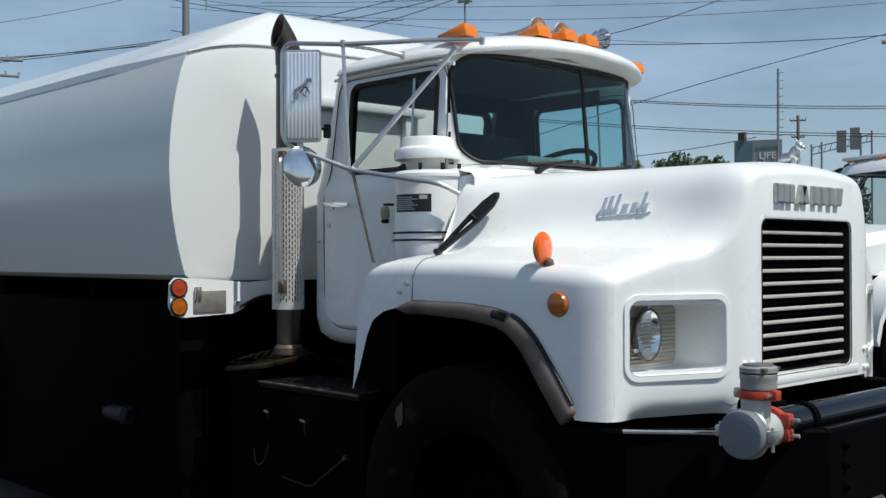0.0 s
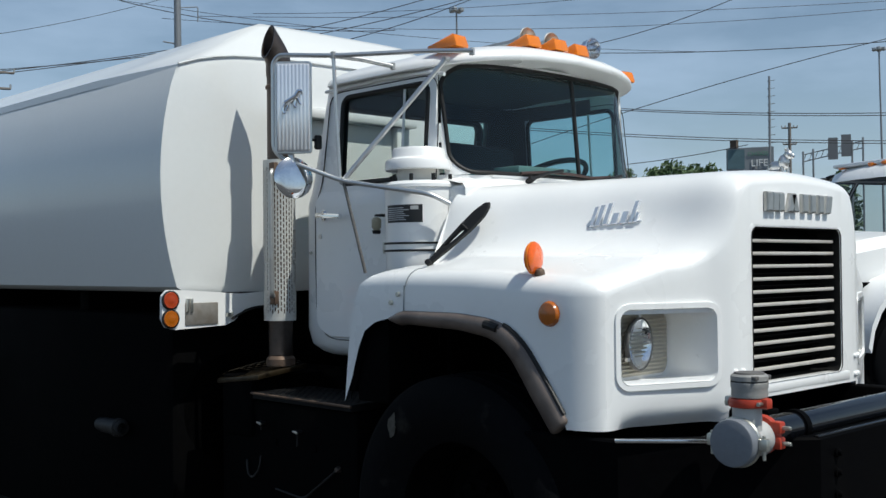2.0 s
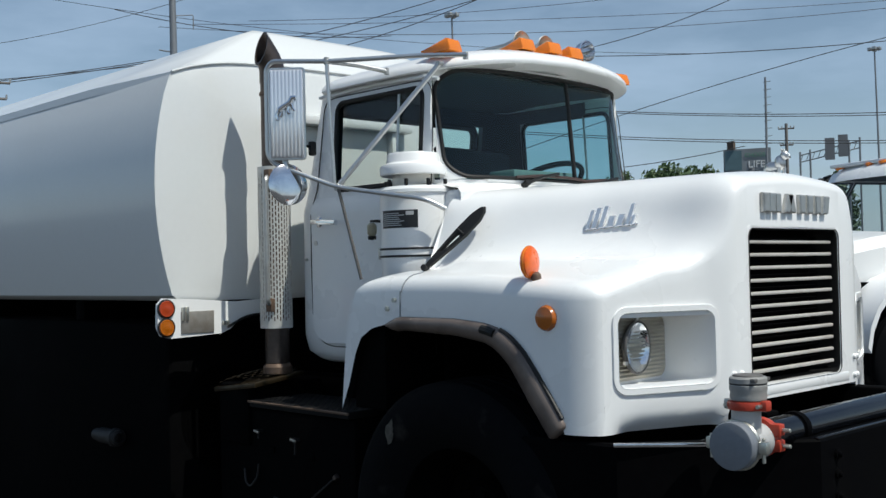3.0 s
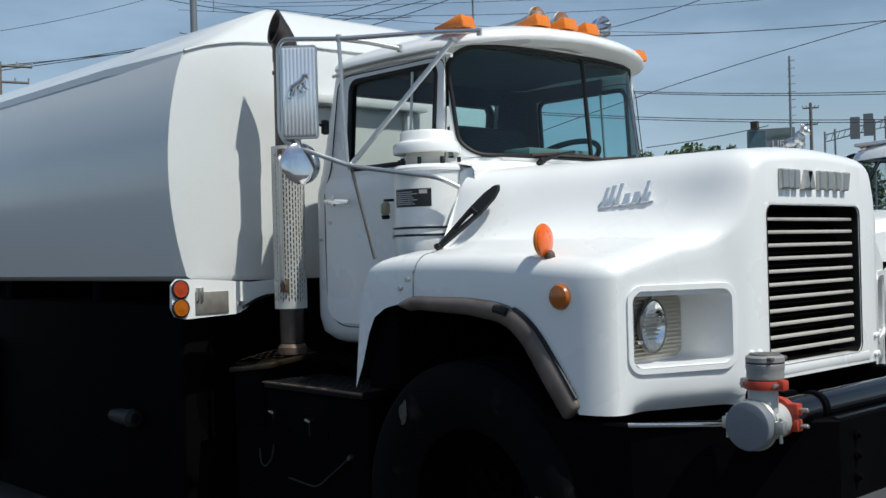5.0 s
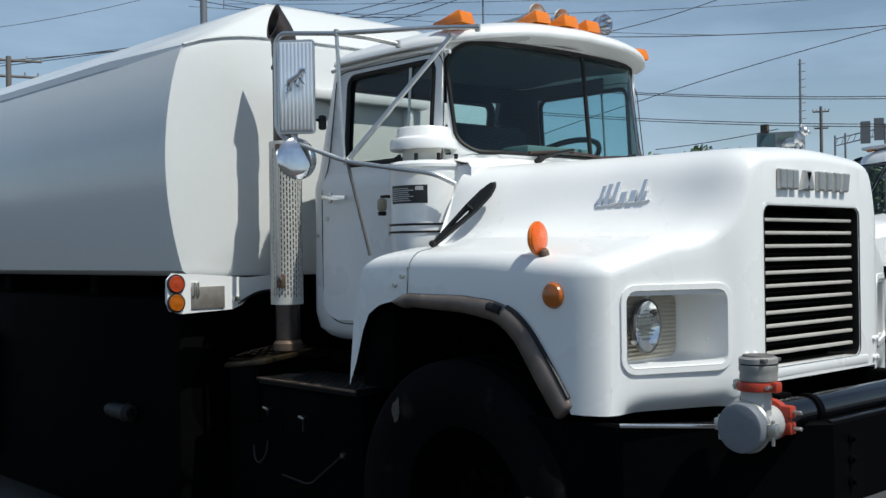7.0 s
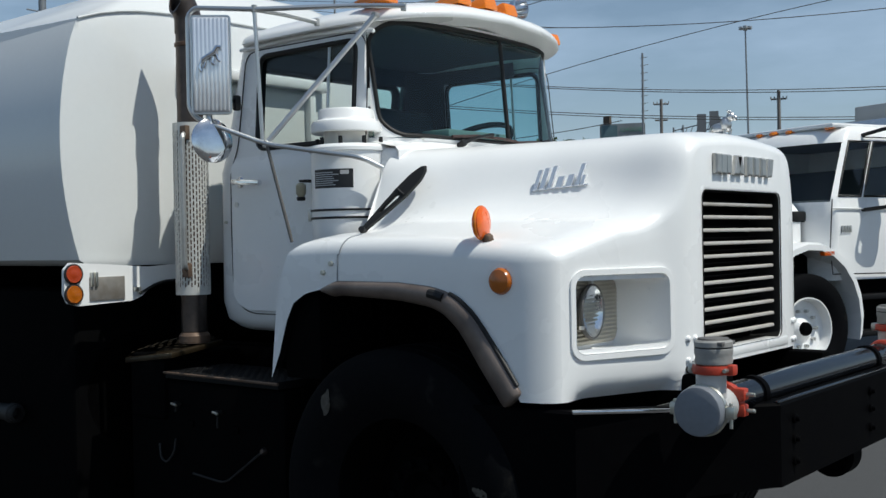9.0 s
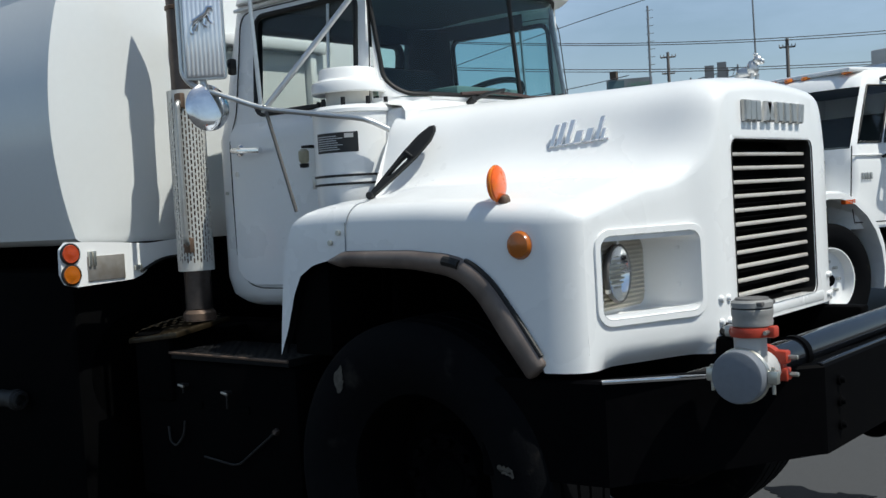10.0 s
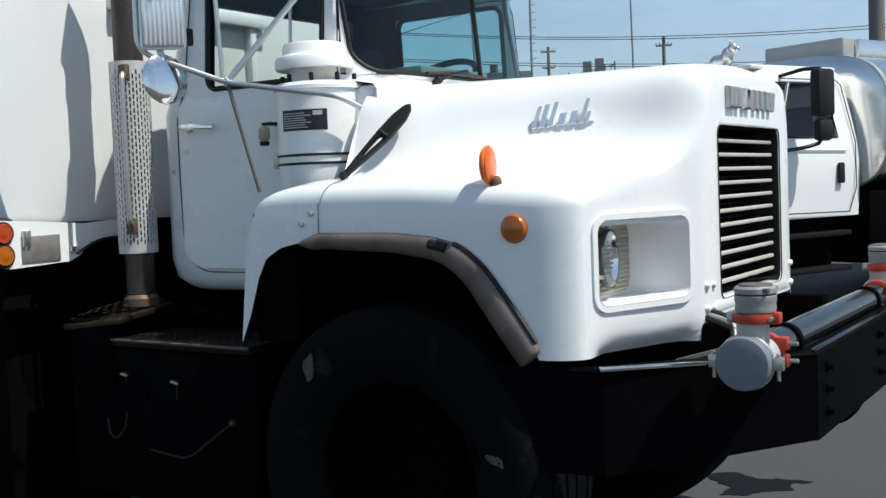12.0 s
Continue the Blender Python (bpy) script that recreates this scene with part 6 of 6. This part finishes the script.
            p = c + Vector((0.165 * math.cos(a), 0, 0.165 * math.sin(a)))
            add("wheel_nut", rod(p - Vector((0, s * 0.02, 0)), p + Vector((0, s * 0.025, 0)), 0.016, 6), GALV, rim)
        # steps under the door
        for z, tall in ((0.78, 0.05), (0.44, 0.05)):
            add("cab_step", box(-1.75, -0.62, min(s * 0.78, s * 1.0), max(s * 0.78, s * 1.0), z - tall, z, 0.012), TREAD, t2, "dark grey metal step")
        add("step_panel", box(-1.75, -0.62, min(s * 0.70, s * 0.76), max(s * 0.70, s * 0.76), 0.38, 0.92, 0.01), CHASSIS, t2)
        add("frame_rail", box(-7.5, 0.9, s * 0.42 - 0.04, s * 0.42 + 0.04, 0.62, 0.9, 0.01), CHASSIS, t2)
        for x in (-5.2,):
            c = Vector((x, s * 0.93, 0.5))
            rim = add("wheel", spin([(0, 0.03), (0.1, 0.02), (0.20, -0.05), (0.26, -0.04), (0.275, 0.085), (0.285, 0.085), (0.285, -0.16)], c, c + Vector((0, s, 0)), 32), WHITE, t2)
            add("tyre", tyre_mesh(c, 0.5, 0.13, s, 0.285), RUBBER, rim)
    # tank body and the grey box on it
    rows = []
    for x, k in ((-1.99, 0.02), (-1.995, 0.4), (-2.01, 0.75), (-2.035, 0.93), (-2.06, 1.0), (-7.0, 1.0), (-7.05, 0.8), (-7.06, 0.02)):
        row = []
        for n in range(56):
            a = 2 * math.pi * n / 56
            c, d = math.cos(a), math.sin(a)
            row.append((x, k * 1.20 * math.copysign(abs(c) ** 0.58, c), 1.84 + k * 0.71 * math.copysign(abs(d) ** 0.62, d)))
        rows.append(row)
    drum = add("tank", loops(rows, None, True, (True, True)), POLISHED, t2, "polished metal tank with a dished front head", 30)
    for x in (-2.06, -3.6, -5.2):
        band = []
        for xx, k in ((x, 1.001), (x - 0.004, 1.012), (x - 0.06, 1.012), (x - 0.065, 1.001)):
            band.append([(xx, y * k, 1.84 + (z - 1.84) * k) for _, y, z in rows[4]])
        add("tank_band", loops(band, None, True), GALV, drum, "dull band round the tank")
    add("top_box", box(-2.42, -2.22, -0.40, 0.60, 2.48, 2.73, 0.02), TOPBOX, t2, "dull grey metal box on the tank's front edge")
    add("box_bracket", box(-2.23, -2.16, 0.40, 0.47, 2.46, 2.56, 0.008), CHASSIS, t2)
    add("hose_tray", box(-6.8, -2.43, -0.44, 0.64, 2.46, 2.715, 0.03), POLISHED, t2, "polished metal tray along the tank top")
    add("under_gear", box(-6.6, -2.05, -1.0, 1.0, 0.42, 1.16, 0.04), CHASSIS, t2)
    return t2


other_truck()

# ---------------------------------------------------------------- poles, wires and what stands far off
def pole(name, base, top, r0, r1, mat, label, category, group=""):
    a, b = Vector(base), Vector(top)
    t = thing(name, base, label, category, group)
    part("shaft", spin([(r0, 0), (r1, (b - a).length), (0, (b - a).length)], a, b, 14), mat, t)
    return t


mast = pole("radio_mast", (-21.52, 38.3, 0), (-21.46, 38.3, 9.34), 0.06, 0.045, POLESTEEL, "tall thin steel mast with short side rungs", "mast")
for k in range(9):
    z = 9.13 - 0.33 * k
    part("rung", tube([(-21.55, 38.27, z), (-21.26, 38.39, z + 0.03)], 0.014, 5), POLESTEEL, mast)


def utility_pole(x, y, top, across, arms, label):
    p = pole("utility_pole", (x, y, 0), (x, y, top), 0.10, 0.07, POLEWOOD, label, "utility pole", "utility poles")
    d = Vector((across[0], across[1], 0)).normalized()
    for z, reach in arms:
        half = reach * 0.62
        c = Vector((x, y, z))
        arm = part("crossarm", tube([c - d * half, c + d * half], 0.038, 6), POLEWOOD, p)
        for k in (-1, -0.55, 0.55, 1):
            q = c + d * half * k
            part("insulator", rod(q, q + Vector((0, 0, 0.12)), 0.028, 8), GALV, arm)
    return p


utility_pole(-23.6, 43.97, 8.05, (1, 0.55), ((7.81, 0.57), (7.03, 0.48)), "brown wooden utility pole with two crossarms")
utility_pole(-16.33, 40.57, 7.42, (1, 0.4), ((7.06, 0.51),), "brown wooden utility pole with a crossarm")
utility_pole(-27.28, 7.54, 6.85, (0.3, 1), ((6.75, 1.35), (6.32, 1.2)), "dark wooden utility pole with two crossarms")
left = pole("utility_pole", (-29.1, 14.59, 0), (-29.16, 14.53, 11.86), 0.16, 0.10, POLESTEEL, "grey steel line pole with a bracket", "utility pole", "utility poles")
part("bracket", tube(bend([(-29.16, 14.56, 9.88), (-28.86, 15.12, 9.94), (-28.86, 15.12, 9.46)], 0.06), 0.018, 6), POLESTEEL, left)
part("guy_arm", tube([(-29.1, 14.59, 8.68), (-29.41, 14.17, 8.77)], 0.024, 6), POLESTEEL, left)


for x, y, top in ((-19.7, 45.02, 11.06), (-28.58, 26.7, 11.54)):
    lm = pole("light_mast", (x + 0.15, y, 0), (x, y, top), 0.065, 0.035, POLESTEEL, "tall slim floodlight mast", "light mast", "floodlight masts")
    for k in range(4):
        a = k * math.pi / 2 + 0.4
        part("floodlight", box(x + 0.2 * math.cos(a) - 0.09, x + 0.2 * math.cos(a) + 0.09, y + 0.2 * math.sin(a) - 0.09, y + 0.2 * math.sin(a) + 0.09, top - 0.03, top + 0.13, 0.03), GALV, lm)
    part("ring", tube([(x + 0.2 * math.cos(2 * math.pi * k / 12), y + 0.2 * math.sin(2 * math.pi * k / 12), top + 0.03) for k in range(12)], 0.024, 5, None, True), POLESTEEL, lm)
pole("yard_pole", (-2.82, 16.0, 0), (-2.82, 16.0, 9.1), 0.14, 0.12, POLEWOOD, "thick dark wooden pole at the yard's edge", "pole")

# billboard
bt = thing("billboard", (-31.21, 53.44, 0), "grey roadside billboard with pale lettering", "billboard")
ba, bb = Vector((-32.42, 52.86, 0)), Vector((-30, 54.02, 0))
bd = (bb - ba).normalized()
bmx = basis(Vector((-31.21, 53.44, 7.51)), bd, (0, 0, 1))
L = (bb - ba).length
face = part("board", plate(round_rect(L, 1.32, 0.03, 2), 0.15, bmx @ pose(0, 0, -0.15)), BOARD, bt, "billboard face", 0)
m0 = bmx if bmx.to_3x3().col[2].y < 0 else bmx @ pose(0, 0, 0, 0, 180, 0)
part("left_panel", plate(round_rect(L * 0.36, 1.14, 0.03, 2), 0.012, m0 @ pose(-L * 0.29, 0, 0.012)), material("board_teal", (0.10, 0.17, 0.19), 0.6, vary=0.3, grain=2), face)
part("lettering", text_mesh("LIFE", 0.57, 0.006, m0 @ pose(L * 0.2, -0.45, 0.03)), LETTER, face, "LIFE in pale letters", 0)
part("lettering", text_mesh("CHOOSE", 0.33, 0.006, m0 @ pose(L * 0.2, 0.17, 0.03)), material("green_print", (0.12, 0.28, 0.2), 0.6), face, "green lettering", 0)
part("post", rod((-30.97, 53.56, 0), (-30.97, 53.56, 7.03), 0.15, 12), SIGNGREY, bt)
part("catwalk", box(-32.66, -29.9, 53.04, 53.22, 6.76, 6.82, 0.0), SIGNGREY, bt)
part("side_stub", box(-32.24, -31.81, 52.97, 53.21, 8.17, 8.65, 0.0), BARK, bt)

# road sign gantry
gt = thing("sign_gantry", (-24.54, 50.23, 0), "steel highway sign gantry with dark sign backs", "gantry")
ga, gb = Vector((-25.86, 49.59, 7.06)), Vector((-23.21, 50.87, 7.66))
for off in (0.0, -0.36):
    part("chord", tube([ga + Vector((0, 0, off)), gb + Vector((0, 0, off))], 0.03, 6), POLESTEEL, gt)
for k in range(11):
    p, q = ga.lerp(gb, k / 10), ga.lerp(gb, min(1, (k + 0.5) / 10))
    part("lacing", tube([p + Vector((0, 0, -0.36)), q], 0.018, 5), POLESTEEL, gt)
for f in (0.0, 0.17, 0.82, 1.0):
    p = ga.lerp(gb, f)
    part("leg", rod((p.x, p.y, 0), (p.x, p.y, p.z + 0.18), 0.054, 8), POLESTEEL, gt)
for f in (0.52, 0.74):
    p = ga.lerp(gb, f)
    m = basis(p + Vector((0, -0.12, -0.06)), (gb.x - ga.x, gb.y - ga.y, 0), (0, 0, 1))
    sg = part("sign", plate(round_rect(0.48, 1.14, 0.03, 2), 0.05, m), SIGNGREY, gt, "dark back of a highway sign", 0)
    for k in (-0.12, 0.12):
        part("stiffener", plate(round_rect(0.036, 1.08, 0.008, 1), 0.02, m @ pose(k, 0, -0.022)), POLESTEEL, sg)


# wires: long sagging cables between far points
def wire(a, b, sag, r):
    a, b = Vector(a), Vector(b)
    on = b.x - a.x > 7 and (a.z < 9 or a.x > -20)     # these are extended so that their ends fall outside the camera's view
    pts = []
    for n in range(25):
        u = -0.5 + 2.3 * n / 24 if on else -0.3 + 1.9 * n / 24 if a.z > 10 else 1.4 * n / 24 if b.z > 9.5 else 1.03 * n / 24
        p = a + (b - a) * u
        p.z -= sag * 4 * u * (1 - u)
        pts.append(p)
    solo("overhead_cable", tube(pts, r, 5), WIRE, "dark overhead cable sagging between poles", "cable", "overhead cables")


for a, b, sag, r in (
        ((-32.95, 5.31, 6.87), (-29.1, 14.66, 8.58), 0.14, 0.014),
        ((-32.95, 5.31, 6.71), (-28.24, 16.02, 8.84), 0.14, 0.014),
        ((-34.12, 5.6, 7.22), (-30.41, 14.79, 8.57), 0.1, 0.014),
        ((-32.56, 6.71, 8.11), (-29.69, 13.62, 9.94), 0.2, 0.009),
        ((-29.1, 14.66, 8.47), (-25.25, 20, 9.95), 0.1, 0.014),
        ((-28.45, 15.73, 8.55), (-24.38, 20.98, 9.95), 0.1, 0.014),
        ((-27.22, 17.53, 8.51), (-23.86, 21.52, 9.99), 0.12, 0.014),
        ((-34.77, 16.81, 11.33), (-26.6, 27.22, 10.03), 0.14, 0.010),
        ((-31.56, 21.75, 11.07), (-20.71, 31.77, 10.99), 0.08, 0.010),
        ((-31.16, 22.26, 10.69), (-12.96, 35.68, 10.51), 0.4, 0.010),
):
    wire(a, b, sag, r)
for a, b, sag, r in (
        ((-31.56, 21.75, 11.23), (-26.59, 27.22, 11.51), 0.05, 0.010),
        ((-18.15, 22.59, 7.81), (-9.78, 27.25, 7.65), 0.13, 0.013),
        ((-16.09, 20.38, 5.51), (-8.72, 24.45, 7.40), -0.10, 0.011),
        ((-26.52, 35.06, 8.21), (-14.17, 41.61, 7.39), 0.16, 0.018),
        ((-26.52, 35.06, 8.14), (-14.17, 41.61, 7.28), 0.16, 0.018),
        ((-30.09, 39.88, 7.81), (-16.19, 47.27, 6.8), 0.14, 0.02),
        ((-30.09, 39.88, 7.7), (-16.19, 47.27, 6.68), 0.14, 0.02),
        ((-28.31, 37.47, 6.05), (-23.9, 40.38, 6.75), 0.07, 0.019),
        ((-26.9, 30.96, 10.24), (-21.77, 34.66, 11.79), 0.18, 0.017),
        ((-37.18, 18.65, 11.83), (-33.95, 23.55, 11.23), 0.12, 0.017),
):
    wire(a, b, sag, r)


# trees
def tree(x, y, h, spread, seed):
    rng = random.Random(seed)
    t = thing("tree", (x, y, 0), "green leafy tree at the far edge of the yard", "tree", "far trees")
    bm = tube([(x, y, 0), (x + 0.1, y, h * 0.35), (x, y + 0.1, h * 0.7)], 0.18, 8)
    for k in range(7):
        a = rng.uniform(0, 6.28)
        z = h * rng.uniform(0.3, 0.6)
        tube([(x, y, z), (x + spread * 0.5 * math.cos(a), y + spread * 0.5 * math.sin(a), z + h * 0.25)], 0.055, 5, bm)
    part("trunk", bm, BARK, t)
    bm = bmesh.new()
    for k in range(2600):
        a, v = rng.uniform(0, 6.283), rng.random()
        blob = rng.choice([(0, 0, 0.72, 0.5), (0.45, 0.2, 0.6, 0.4), (-0.5, -0.1, 0.58, 0.38), (0.1, -0.4, 0.8, 0.3), (-0.2, 0.4, 0.85, 0.28)])
        rr = blob[3] * (v ** 0.4)
        e = rng.uniform(-1, 1)
        c = Vector((x + spread * (blob[0] + rr * math.cos(a) * math.sqrt(1 - e * e)), y + spread * (blob[1] + rr * math.sin(a) * math.sqrt(1 - e * e)), h * (blob[2] + 0.55 * rr * e)))
        s = rng.uniform(0.07, 0.18)
        n = Vector((rng.uniform(-1, 1), rng.uniform(-1, 1), rng.uniform(-0.3, 1))).normalized()
        u = n.orthogonal().normalized()
        w = n.cross(u)
        bm.faces.new([bm.verts.new(c + s * q) for q in (u, w * 0.6, -u, -w * 0.6)])
    tagged(part("crown", bm, LEAF, t, "", 0), "", "", "", "stuff")


for i, (x, y, h, sp) in enumerate(((-38.32, 56.12, 8.25, 2.7), (-41.21, 54.66, 7.85, 2.6), (-36.5, 57.59, 7.95, 2.4), (-34.38, 58.46, 7.25, 2), (-44.05, 53.79, 7.55, 2.4), (-28.67, 59.58, 7.04, 1.5), (-39.3, 55.6, 7.9, 2.4), (-37.4, 56.85, 8.0, 2.6))):
    tree(x, y, h, sp, i + 3)
